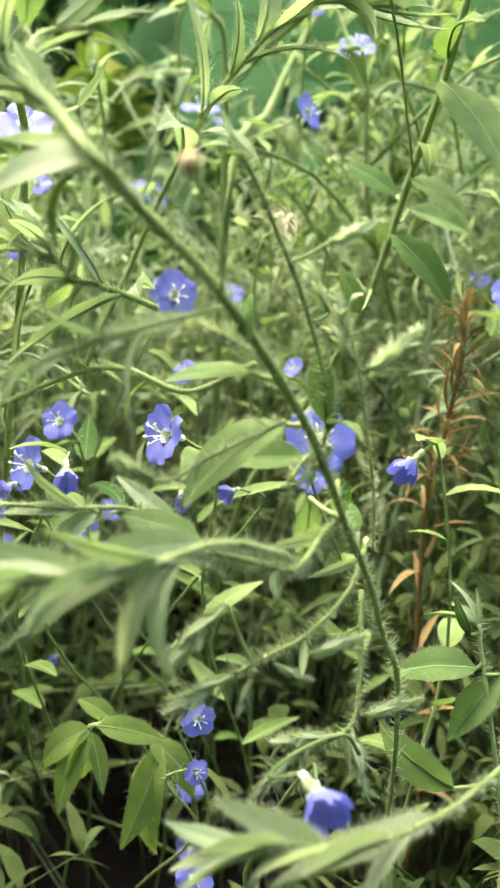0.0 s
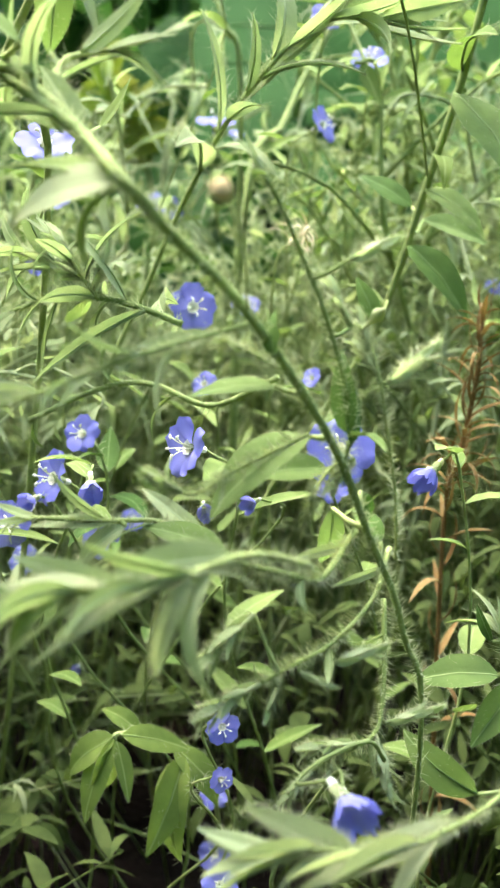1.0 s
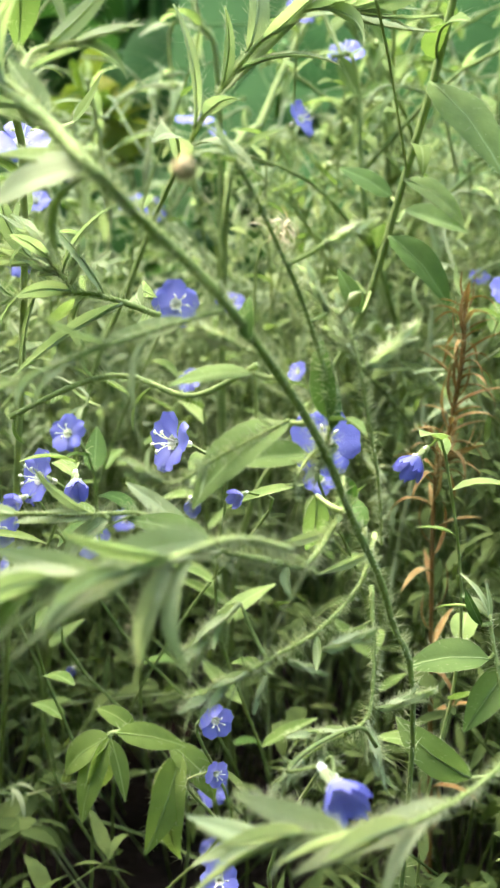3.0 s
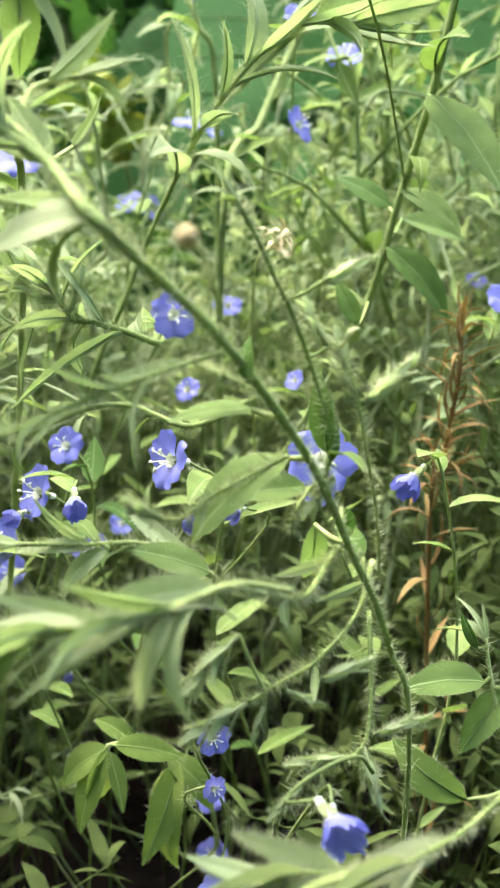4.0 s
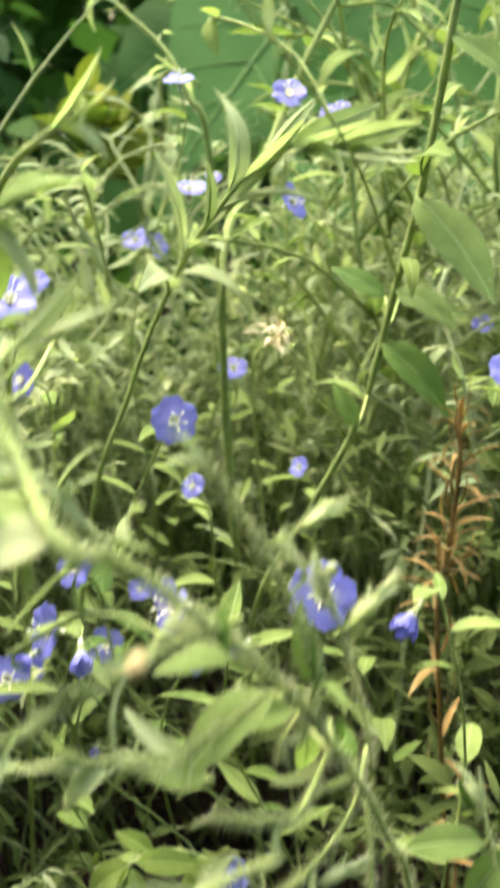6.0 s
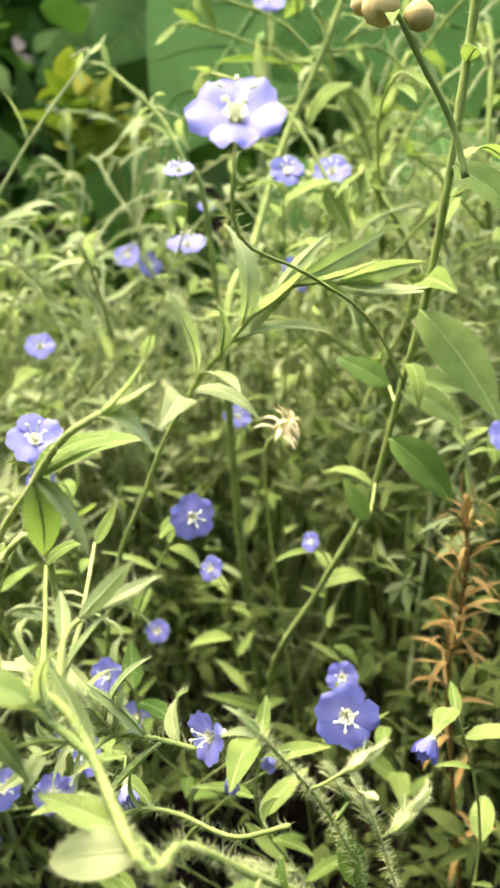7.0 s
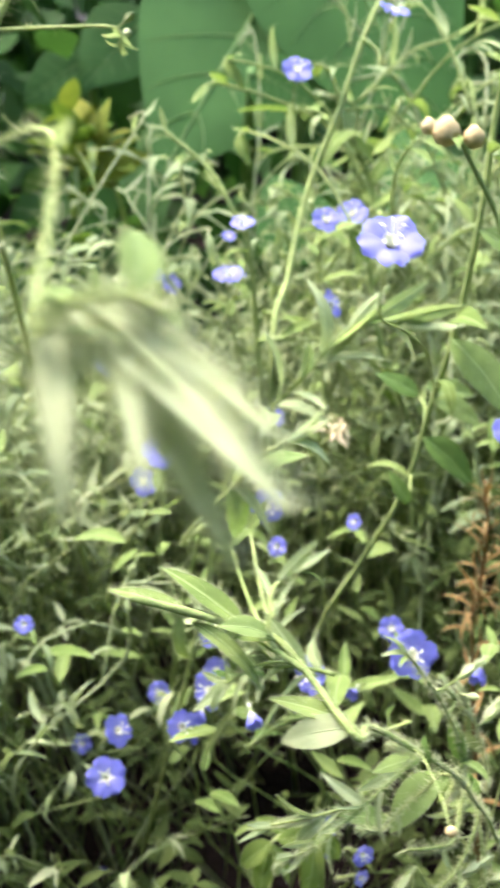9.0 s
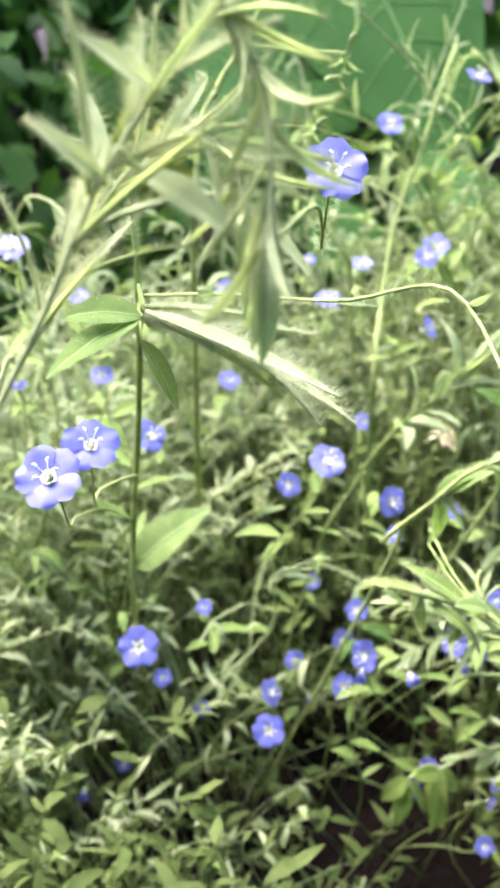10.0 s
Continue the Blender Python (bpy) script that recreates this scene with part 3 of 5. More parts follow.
flowering((-0.0765, 0.1657, 0.1908), (-0.04, -0.43, 0.90), 0.0024)
flowering((-0.0869, 0.1528, 0.2061), (-0.04, -0.43, 0.90), 0.0034, pale=True)
flowering((-0.0734, 0.1664, 0.1720), (0.08, -0.45, 0.89), 0.0026)
flowering((-0.0662, 0.1320, 0.1743), (0.54, -0.56, 0.63), 0.0034)
flowering((-0.0913, 0.1687, 0.1712), (-0.04, -0.43, 0.90), 0.0020)
flowering((-0.0227, 0.1957, 0.0888), (-0.10, -0.73, 0.68), 0.0026)
flowering((-0.0581, 0.1396, 0.1279), (-0.10, -0.73, 0.68), 0.0018)
flowering((-0.0686, 0.1366, 0.1132), (0.22, -0.87, 0.43), 0.0022, "saucer")
flowering((-0.0568, 0.1862, 0.0579), (-0.10, -0.73, 0.68), 0.0026)
flowering((-0.0799, 0.1670, 0.0606), (-0.15, -0.92, 0.37), 0.0024, "saucer")
flowering((-0.0892, 0.1408, 0.0788), (-0.05, -0.99, 0.14), 0.0024, "half", pale=True)
flowering((-0.0559, 0.1797, 0.0223), (0.46, -0.81, 0.36), 0.0020, "half")
flowering((-0.0040, 0.1595, 0.0415), (-0.24, -0.77, 0.59), 0.0030)
flowering((-0.0043, 0.1087, 0.0766), (0.12, -0.82, 0.56), 0.0024)
flowering((-0.0109, 0.1863, 0.1836), (-0.01, -0.28, 0.96), 0.0026, pale=True)
flowering((-0.0243, 0.1540, 0.1014), (0.09, -0.93, 0.35), 0.0030, "saucer", pale=True, label="nearly white withering flower on a slender stem")
flowering((-0.0087, 0.1166, 0.1214), (0.10, -0.99, -0.05), 0.0024, "half", pale=True)

# the arching hairy stem in front
arch = shoot([(0.0180, 0.1150, 0.0000), (0.0131, 0.0890, 0.1034), (0.0092, 0.0848, 0.1230), (0.0050, 0.0818, 0.1328), (0.0006, 0.0776, 0.1422), (-0.0062, 0.0726, 0.1521), (-0.0116, 0.0714, 0.1573), (-0.0142, 0.0666, 0.1606), (-0.0200, 0.0786, 0.1644), (-0.0262, 0.0784, 0.1684), (-0.0365, 0.0785, 0.1732)], 0.00022, 0.00048, "long arching herb stem covered in fine hairs", leaves=0, fuzz=2080, fuzz_len=0.0011, tip=False, name="tall_herb")
shoot([(-0.0062, 0.0714, 0.1515), (-0.0133, 0.0670, 0.1498), (-0.0190, 0.0645, 0.1477), (-0.0229, 0.0642, 0.1462)], 0.00016, 0.00012, "straight green side stem with small bracts", leaves=9, size=0.005, fuzz=480, meshes=LEAVES_PALE, spread=0.5)
shoot([(-0.0031, 0.0849, 0.1448), (-0.0083, 0.0873, 0.1415), (-0.0136, 0.0899, 0.1424), (-0.0181, 0.0918, 0.1412), (-0.0241, 0.0911, 0.1382)], 0.00024, 0.00024, "thin side stem with narrow leaves", leaves=4, size=0.006, fuzz=256, tip=False)
shoot([(-0.0113, 0.0933, 0.1470), (-0.0152, 0.0939, 0.1482), (-0.0186, 0.0942, 0.1487), (-0.0220, 0.0943, 0.1487), (-0.0262, 0.0940, 0.1470)], 0.00030, 0.00018, "hairy side shoot with narrow curved leaves", leaves=9, size=0.0112, fuzz=384, meshes=LEAVES_PALE)
far_tip = shoot([(-0.0179, 0.0961, 0.1482), (-0.0223, 0.0991, 0.1504), (-0.0279, 0.1018, 0.1515)], 0.00018, 0.00018, "pale hairy shoot tip", leaves=7, size=0.009, fuzz=192, meshes=LEAVES_PALE, spread=0.4, first=0.4)
near_tip = shoot([(-0.0186, 0.0941, 0.1485), (-0.0204, 0.0949, 0.1506), (-0.0223, 0.0956, 0.1528)], 0.00024, 0.00018, "pale hairy shoot tip", leaves=7, size=0.0084, fuzz=192, meshes=LEAVES_PALE)
bud_spike(far_tip, (-0.0223, 0.0991, 0.1504), (-0.0272, 0.1013, 0.1517))
bud_spike(near_tip, (-0.0204, 0.0949, 0.1506), (-0.0232, 0.0958, 0.1540))
bud_spike(near_tip, (-0.0200, 0.0949, 0.1500), (-0.0240, 0.0955, 0.1512))
bud_spike(near_tip, (-0.0192, 0.0944, 0.1492), (-0.0180, 0.0946, 0.1532))
shoot([(0.0159, 0.0665, 0.1223), (0.0106, 0.0613, 0.1217), (0.0051, 0.0582, 0.1211), (0.0004, 0.0575, 0.1214), (-0.0027, 0.0575, 0.1208)], 0.00020, 0.00014, "downy shoot lying low with long leaves", leaves=11, size=0.0085, fuzz=800, fuzz_len=0.0010, meshes=LEAVES_DOWNY, spread=0.22, first=0.3)
edge = shoot([(0.0263, 0.0864, 0.0868), (0.0241, 0.0872, 0.0991), (0.0217, 0.0887, 0.1103), (0.0202, 0.0909, 0.1172), (0.0197, 0.0918, 0.1201)], 0.00024, 0.00018, "leafy green shoot at the edge", leaves=2, size=0.008, fuzz=192)
side_stem = shoot([(0.0082, 0.0863, 0.1291), (0.0070, 0.0833, 0.1358), (0.0056, 0.0819, 0.1415), (0.0048, 0.0820, 0.1450), (0.0039, 0.0829, 0.1479), (0.0029, 0.0844, 0.1493)], 0.00014, 0.00012, "thin hairy side stem with bud spikes", leaves=0, fuzz=416, tip=False, buds=1)
bud_spike(side_stem, (0.0052, 0.0821, 0.1455), (0.0098, 0.0841, 0.1490))
bud_spike(side_stem, (0.0037, 0.0829, 0.1478), (0.0028, 0.0849, 0.1509))
bud_spike(side_stem, (0.0043, 0.0824, 0.1462), (0.0027, 0.0851, 0.1482))
second = shoot([(0.0022, 0.0802, 0.1390), (0.0025, 0.0804, 0.1431), (0.0012, 0.0807, 0.1473), (-0.0007, 0.0802, 0.1520), (-0.0020, 0.0799, 0.1545), (-0.0038, 0.0790, 0.1581), (-0.0056, 0.0789, 0.1610)], 0.00018, 0.00015, "slender hairy herb stem with bud spikes", leaves=2, size=0.006, fuzz=672)
bud_spike(second, (0.0012, 0.0800, 0.1551), (0.0054, 0.0814, 0.1568))
bud_spike(second, (0.0020, 0.0825, 0.1496), (0.0001, 0.0836, 0.1532))
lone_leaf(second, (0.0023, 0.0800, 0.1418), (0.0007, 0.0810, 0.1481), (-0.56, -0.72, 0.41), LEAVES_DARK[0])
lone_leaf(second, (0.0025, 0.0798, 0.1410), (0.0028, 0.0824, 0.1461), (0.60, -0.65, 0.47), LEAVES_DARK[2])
nodding = shoot([(0.0079, 0.0885, 0.1292), (0.0061, 0.0835, 0.1266), (0.0025, 0.0789, 0.1247), (-0.0003, 0.0767, 0.1240), (-0.0033, 0.0753, 0.1227)], 0.00024, 0.00016, "nodding hairy side shoot with bud spikes", leaves=3, size=0.004, fuzz=672, meshes=LEAVES_PALE, tip=False)
bud_spike(nodding, (-0.0033, 0.0753, 0.1227), (-0.0087, 0.0727, 0.1205))
bud_spike(nodding, (-0.0041, 0.0769, 0.1278), (-0.0087, 0.0737, 0.1238))
bud_spike(nodding, (0.0026, 0.0784, 0.1231), (0.0074, 0.0797, 0.1243))
bud_spike(nodding, (-0.0002, 0.0764, 0.1232), (0.0029, 0.0760, 0.1221))
bud_spike(nodding, (-0.0019, 0.0761, 0.1220), (-0.0029, 0.0743, 0.1196))
drooping = shoot([(0.0080, 0.0890, 0.1241), (0.0081, 0.0850, 0.1179), (0.0072, 0.0819, 0.1147), (0.0036, 0.0796, 0.1138), (0.0010, 0.0783, 0.1125)], 0.00024, 0.00014, "drooping hairy shoot with bud spikes", leaves=3, size=0.004, fuzz=512, meshes=LEAVES_PALE, tip=False)
bud_spike(drooping, (0.0017, 0.0784, 0.1130), (-0.0012, 0.0767, 0.1107))
bud_spike(drooping, (0.0072, 0.0819, 0.1147), (0.0088, 0.0783, 0.1099))
bud_spike(drooping, (0.0084, 0.0839, 0.1146), (0.0134, 0.0834, 0.1167))
bud_spike(drooping, (0.0036, 0.0796, 0.1138), (0.0029, 0.0782, 0.1126))
bud_spike(drooping, (0.0054, 0.0799, 0.1149), (0.0001, 0.0781, 0.1152))
flowering((0.0025, 0.0648, 0.1198), (0.37, -0.93, -0.08), 0.0034, "half", root=(0.0078, 0.0795, 0.1137))
bristly = shoot([(0.0040, 0.0834, 0.1326), (0.0010, 0.0777, 0.1308), (-0.0018, 0.0760, 0.1317), (-0.0057, 0.0753, 0.1327)], 0.00030, 0.00024, "bristly pale side shoot", leaves=3, size=0.004, fuzz=672, fuzz_len=0.0012, meshes=LEAVES_PALE, tip=False)
bud_spike(bristly, (-0.0057, 0.0753, 0.1327), (-0.0075, 0.0752, 0.1322))
curled = shoot([(0.0030, 0.0804, 0.1397), (0.0012, 0.0793, 0.1393), (-0.0001, 0.0778, 0.1379), (-0.0004, 0.0773, 0.1363)], 0.00018, 0.00012, "short curled hairy shoot", leaves=0, fuzz=288, fuzz_len=0.0011, tip=False)
bud_spike(curled, (0.0030, 0.0803, 0.1395), (0.0004, 0.0777, 0.1375))
thin_shoot = shoot([(-0.0009, 0.0782, 0.1422), (-0.0033, 0.0769, 0.1412), (-0.0066, 0.0755, 0.1397), (-0.0089, 0.0741, 0.1385), (-0.0109, 0.0733, 0.1389)], 0.00014, 0.00012, "thin hairy shoot with a pale bristly tip", leaves=3, size=0.004, fuzz=416, fuzz_len=0.0010, meshes=LEAVES_PALE, tip=False)
bud_spike(thin_shoot, (-0.0101, 0.0732, 0.1388), (-0.0131, 0.0728, 0.1406))
bud_spike(thin_shoot, (-0.0105, 0.0733, 0.1390), (-0.0126, 0.0725, 0.1396))
beside = shoot([(-0.0029, 0.0776, 0.1470), (-0.0047, 0.0769, 0.1479), (-0.0063, 0.0762, 0.1488), (-0.0080, 0.0764, 0.1494)], 0.00014, 0.00012, "bristly pale shoot beside a leaf", leaves=0, fuzz=320, fuzz_len=0.0012, tip=False)
bud_spike(beside, (-0.0047, 0.0768, 0.1477), (-0.0086, 0.0765, 0.1496))

# the downy shoot in front
downy = shoot([(-0.0012, 0.0660, 0.1368), (-0.0052, 0.0607, 0.1396), (-0.0094, 0.0576, 0.1393), (-0.0134, 0.0565, 0.1387), (-0.0178, 0.0565, 0.1382), (-0.0215, 0.0564, 0.1377)], 0.00025, 0.00018, "hairy shoot with long downy leaves", leaves=13, size=0.0095, fuzz=672, fuzz_len=0.0010, meshes=LEAVES_PALE, spread=0.35, first=0.25)
lone_leaf(downy, (-0.0134, 0.0565, 0.1389), (-0.0193, 0.0571, 0.1400), (-0.07, -0.11, 0.99), LEAVES_DOWNY[0])
lone_leaf(downy, (-0.0115, 0.0565, 0.1390), (-0.0178, 0.0551, 0.1371), (-0.07, -0.11, 0.99), LEAVES_DOWNY[1])
lone_leaf(downy, (-0.0088, 0.0576, 0.1392), (-0.0123, 0.0549, 0.1338), (-0.37, -0.68, 0.63), LEAVES_DOWNY[1])
lone_leaf(downy, (-0.0094, 0.0576, 0.1393), (-0.0046, 0.0599, 0.1403), (-0.07, -0.11, 0.99), LEAVES_DOWNY[1])
lone_leaf(downy, (-0.0159, 0.0565, 0.1384), (-0.0211, 0.0548, 0.1357), (-0.06, -0.53, 0.85), LEAVES_SOFT[1])
pale_side = shoot([(-0.0059, 0.0847, 0.1290), (-0.0116, 0.0838, 0.1322), (-0.0161, 0.0830, 0.1325), (-0.0223, 0.0822, 0.1327)], 0.00024, 0.00018, "leafy pale side shoot", leaves=4, size=0.008, fuzz=352, meshes=LEAVES_PALE, spread=0.4)
lone_leaf(pale_side, (-0.0064, 0.0830, 0.1302), (-0.0127, 0.0821, 0.1336), (-0.06, -0.46, 0.88), LEAVES_BROAD[0])
lone_leaf(pale_side, (-0.0147, 0.0828, 0.1322), (-0.0208, 0.0811, 0.1296), (-0.06, -0.53, 0.85), LEAVES_PALE[1])
lone_leaf(pale_side, (-0.0161, 0.0829, 0.1323), (-0.0226, 0.0823, 0.1331), (-0.06, -0.53, 0.85), LEAVES_PALE[0])

# drooping leaves in the shade
shade = shoot([(0.0, 0.2, 0.0), (-0.0055, 0.1324, 0.0738), (-0.0097, 0.1272, 0.0834), (-0.0141, 0.1226, 0.0886), (-0.0184, 0.1190, 0.0898)], 0.00040, 0.00030, "leafy shoot with drooping pointed leaves", leaves=0, fuzz=80, tip=False)
lone_leaf(shade, (-0.0181, 0.1189, 0.0895), (-0.0270, 0.1180, 0.0859), (-0.27, -0.52, 0.81), LEAVES_SHADE[1])
lone_leaf(shade, (-0.0174, 0.1190, 0.0899), (-0.0076, 0.1213, 0.0882), (0.15, -0.52, 0.84), LEAVES_SHADE[0])
lone_leaf(shade, (-0.0184, 0.1189, 0.0895), (-0.0235, 0.1140, 0.0801), (-0.55, -0.68, 0.49), LEAVES_SHADE[0])
lone_leaf(shade, (-0.0184, 0.1189, 0.0895), (-0.0191, 0.1144, 0.0817), (0.46, -0.69, 0.56), LEAVES_SHADE[1])
lone_leaf(shade, (-0.0181, 0.1188, 0.0892), (-0.0154, 0.1147, 0.0833), (0.60, -0.65, 0.47), LEAVES_SHADE[2])
lone_leaf(shade, (-0.0096, 0.1251, 0.0835), (-0.0150, 0.1140, 0.0743), (-0.55, -0.68, 0.49), LEAVES_SHADE[3])
lone_leaf(shade, (-0.0096, 0.1251, 0.0835), (-0.0119, 0.1143, 0.0755), (0.46, -0.69, 0.56), LEAVES_SHADE[0])
lone_leaf(shade, (-0.0112, 0.1254, 0.0844), (-0.0013, 0.1208, 0.0805), (0.27, -0.57, 0.77), LEAVES_SHADE[3])
lone_leaf(shade, (-0.0155, 0.1217, 0.0887), (-0.0201, 0.1231, 0.0928), (0.27, -0.57, 0.77), LEAVES_SHADE[1])

# broad leaves of the front stem
lone_leaf(arch, (-0.0037, 0.0773, 0.1459), (-0.0100, 0.0766, 0.1464), (-0.17, -0.22, 0.96), LEAVES_BROAD[0])
lone_leaf(arch, (-0.0008, 0.0781, 0.1420), (-0.0096, 0.0744, 0.1393), (-0.27, -0.22, 0.94), LEAVES_BROAD[1])
lone_leaf(arch, (0.0009, 0.0802, 0.1389), (-0.0059, 0.0793, 0.1388), (-0.06, -0.65, 0.76), LEAVES_BROAD[2])
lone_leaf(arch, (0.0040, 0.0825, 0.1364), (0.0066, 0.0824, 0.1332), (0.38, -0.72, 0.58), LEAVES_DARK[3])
lone_leaf(arch, (0.0023, 0.0858, 0.1336), (0.0027, 0.0841, 0.1282), (0.30, -0.81, 0.51), LEAVES_BROAD[3])
lone_leaf(arch, (-0.0220, 0.0758, 0.1682), (-0.0263, 0.0751, 0.1721), (-0.01, -0.24, 0.97), LEAVES_BROAD[1])
shoot([(-0.0171, 0.0744, 0.1625), (-0.0216, 0.0775, 0.1651), (-0.0267, 0.0807, 0.1677)], 0.00040, 0.00030, "hairy side shoot with pale leaves", leaves=6, size=0.009, fuzz=200, meshes=LEAVES_PALE, spread=0.5)
shoot([(-0.0208, 0.0807, 0.1654), (-0.0203, 0.0846, 0.1677), (-0.0172, 0.0868, 0.1687)], 0.00030, 0.00020, "pale hairy shoot with a curved leaf", leaves=4, size=0.008, fuzz=120, meshes=LEAVES_PALE, spread=0.4)
lone_leaf(arch, (-0.0142, 0.0680, 0.1606), (-0.0232, 0.0690, 0.1600), (-0.10, -0.55, 0.78), LEAVES_WIDE[0])
lone_leaf(arch, (-0.0140, 0.0690, 0.1601), (-0.0212, 0.0720, 0.1590), (0.10, -0.30, 0.95), LEAVES_SOFT[3])
lone_leaf(arch, (-0.0150, 0.0697, 0.1604), (-0.0227, 0.0737, 0.1620), (-0.08, -0.46, 0.88), LEAVES_SOFT[2])
lone_leaf(arch, (-0.0202, 0.0823, 0.1627), (-0.0244, 0.0853, 0.1651), (-0.08, -0.46, 0.88), LEAVES_SOFT[0])
lone_leaf(arch, (-0.0042, 0.0727, 0.1492), (-0.0051, 0.0737, 0.1524), (-0.68, -0.63, 0.37), LEAVES_PLAIN[1])
lone_leaf(arch, (0.0062, 0.0835, 0.1317), (0.0043, 0.0867, 0.1348), (0.30, -0.86, 0.41), LEAVES_DARK[1])
lone_leaf(edge, (0.0198, 0.0906, 0.1161), (0.0118, 0.0912, 0.1170), (-0.08, -0.39, 0.92), LEAVES_BROAD[1])
lone_leaf(edge, (0.0219, 0.0904, 0.1158), (0.0173, 0.0886, 0.1095), (-0.40, -0.79, 0.46), LEAVES_BROAD[2])
lone_leaf(edge, (0.0184, 0.0873, 0.1055), (0.0098, 0.0888, 0.1089), (0.10, -0.98, -0.15), LEAVES_BROAD[3])
lone_leaf(edge, (0.0190, 0.0915, 0.1191), (0.0172, 0.0926, 0.1222), (-0.79, -0.57, 0.24), LEAVES_DARK[2])
lone_leaf(arch, (-0.0238, 0.0977, 0.1660), (-0.0210, 0.0989, 0.1700), (-0.60, -0.62, 0.50), LEAVES[3])
lone_leaf(arch, (-0.0204, 0.1070, 0.1626), (-0.0168, 0.1081, 0.1666), (-0.40, -0.56, 0.73), LEAVES[4])

# the tall stem behind
tall = shoot([(0.0, 0.24, 0.0), (-0.0015, 0.1716, 0.0922), (0.0078, 0.1621, 0.1193), (0.0152, 0.1589, 0.1362), (0.0194, 0.1567, 0.1550), (0.0225, 0.1533, 0.1713), (0.0249, 0.1511, 0.1899), (0.0274, 0.1532, 0.2059), (0.0287, 0.1524, 0.2160)], 0.00045, 0.00060, "tall sturdy herb stem with scattered leaves", leaves=7, size=0.012, fuzz=260, name="tall_herb")
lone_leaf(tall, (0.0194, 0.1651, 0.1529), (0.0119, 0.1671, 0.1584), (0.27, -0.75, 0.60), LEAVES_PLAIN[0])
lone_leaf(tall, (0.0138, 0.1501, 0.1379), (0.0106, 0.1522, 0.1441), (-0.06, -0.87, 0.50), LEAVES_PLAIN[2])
lone_leaf(tall, (0.0230, 0.1745, 0.1503), (0.0338, 0.1735, 0.1485), (-0.08, -0.53, 0.85), LEAVES_BROAD[2])

lone_leaf(tall, (0.0249, 0.1505, 0.1890), (0.0349, 0.1430, 0.1848), (0.20, -0.60, 0.75), LEAVES_BROAD[1])
lone_leaf(tall, (0.0215, 0.1530, 0.1690), (0.0308, 0.1386, 0.1610), (0.25, -0.65, 0.70), LEAVES_BROAD[0])
lone_leaf(tall, (0.0222, 0.1530, 0.1720), (0.0181, 0.1427, 0.1815), (-0.35, -0.60, 0.70), LEAVES[1])
lone_leaf(tall, (0.0195, 0.1560, 0.1560), (0.0300, 0.1520, 0.1540), (0.10, -0.55, 0.80), LEAVES_BROAD[3])
lone_leaf(tall, (0.0180, 0.1565, 0.1480), (0.0285, 0.1490, 0.1420), (0.20, -0.60, 0.75), LEAVES_PLAIN[1])

# the reddish withered herb
shoot([(0.035, 0.15, 0.0), (0.0254, 0.1434, 0.1050), (0.0264, 0.1449, 0.1199), (0.0276, 0.1454, 0.1325), (0.0281, 0.1498, 0.1415)], 0.00035, 0.00030, "reddish-brown withered herb stem with curled leaves", leaves=90, size=0.0085, spread=0.75, stem=BROWN, meshes=LEAVES_BROWN, fuzz=120, tip=False, name="withered_herb", group="withered herbs")
shoot([(0.01, 0.185, 0.0), (0.002, 0.175, 0.1), (-0.0005, 0.1645, 0.1400), (0.0020, 0.1645, 0.1467), (0.0045, 0.1643, 0.1490)], 0.00022, 0.00016, "tuft of dry straw-coloured curled leaves", leaves=28, size=0.0062, stem=STEM, meshes=LEAVES_STRAW, fuzz=20, tip=False, spread=1.1, name="dry_tuft", group="withered herbs", first=0.72)

# shoots of the middle distance
shoot([(-0.045, 0.20, 0.0), (-0.0290, 0.1710, 0.1080), (-0.0190, 0.1620, 0.1400), (-0.0120, 0.1540, 0.1570), (-0.0059, 0.1460, 0.1677), (0.0022, 0.1447, 0.1762), (0.0102, 0.1434, 0.1766)], 0.0004, 0.0003, "pale arching shoot with long downy leaves", leaves=16, size=0.017, fuzz=420, meshes=LEAVES_PALE, spread=0.32, first=0.5)
droop = shoot([(-0.05, 0.19, 0.0), (-0.0263, 0.1139, 0.1504), (-0.0298, 0.1038, 0.1633), (-0.0233, 0.0960, 0.1757), (-0.0199, 0.0937, 0.1807), (-0.0165, 0.0925, 0.1832)], 0.00040, 0.00030, "shoot with soft green leaves drooping from its tip", leaves=0, fuzz=200)
lone_leaf(droop, (-0.0233, 0.0962, 0.1762), (-0.0192, 0.0946, 0.1826), (-0.42, -0.39, 0.82), LEAVES[1])
lone_leaf(droop, (-0.0230, 0.0962, 0.1761), (-0.0148, 0.0963, 0.1821), (-0.28, -0.21, 0.94), LEAVES_BROAD[1])
lone_leaf(droop, (-0.0233, 0.0962, 0.1762), (-0.0170, 0.0915, 0.1722), (0.22, -0.34, 0.92), LEAVES_DOWNY[1])
lone_leaf(droop, (-0.0233, 0.0961, 0.1759), (-0.0218, 0.0925, 0.1690), (0.30, -0.61, 0.74), LEAVES_BROAD[3])
shoot([(-0.05, 0.26, 0.0), (-0.0537, 0.1528, 0.1962), (-0.0527, 0.1518, 0.2046), (-0.0506, 0.1560, 0.2226), (-0.0459, 0.1599, 0.2306), (-0.0404, 0.1628, 0.2370), (-0.0359, 0.1659, 0.2435)], 0.00060, 0.00050, "tall hairy stem with nodding buds", leaves=6, size=0.008, fuzz=420, fuzz_len=0.002, name="tall_herb", meshes=LEAVES_PALE, buds=4)
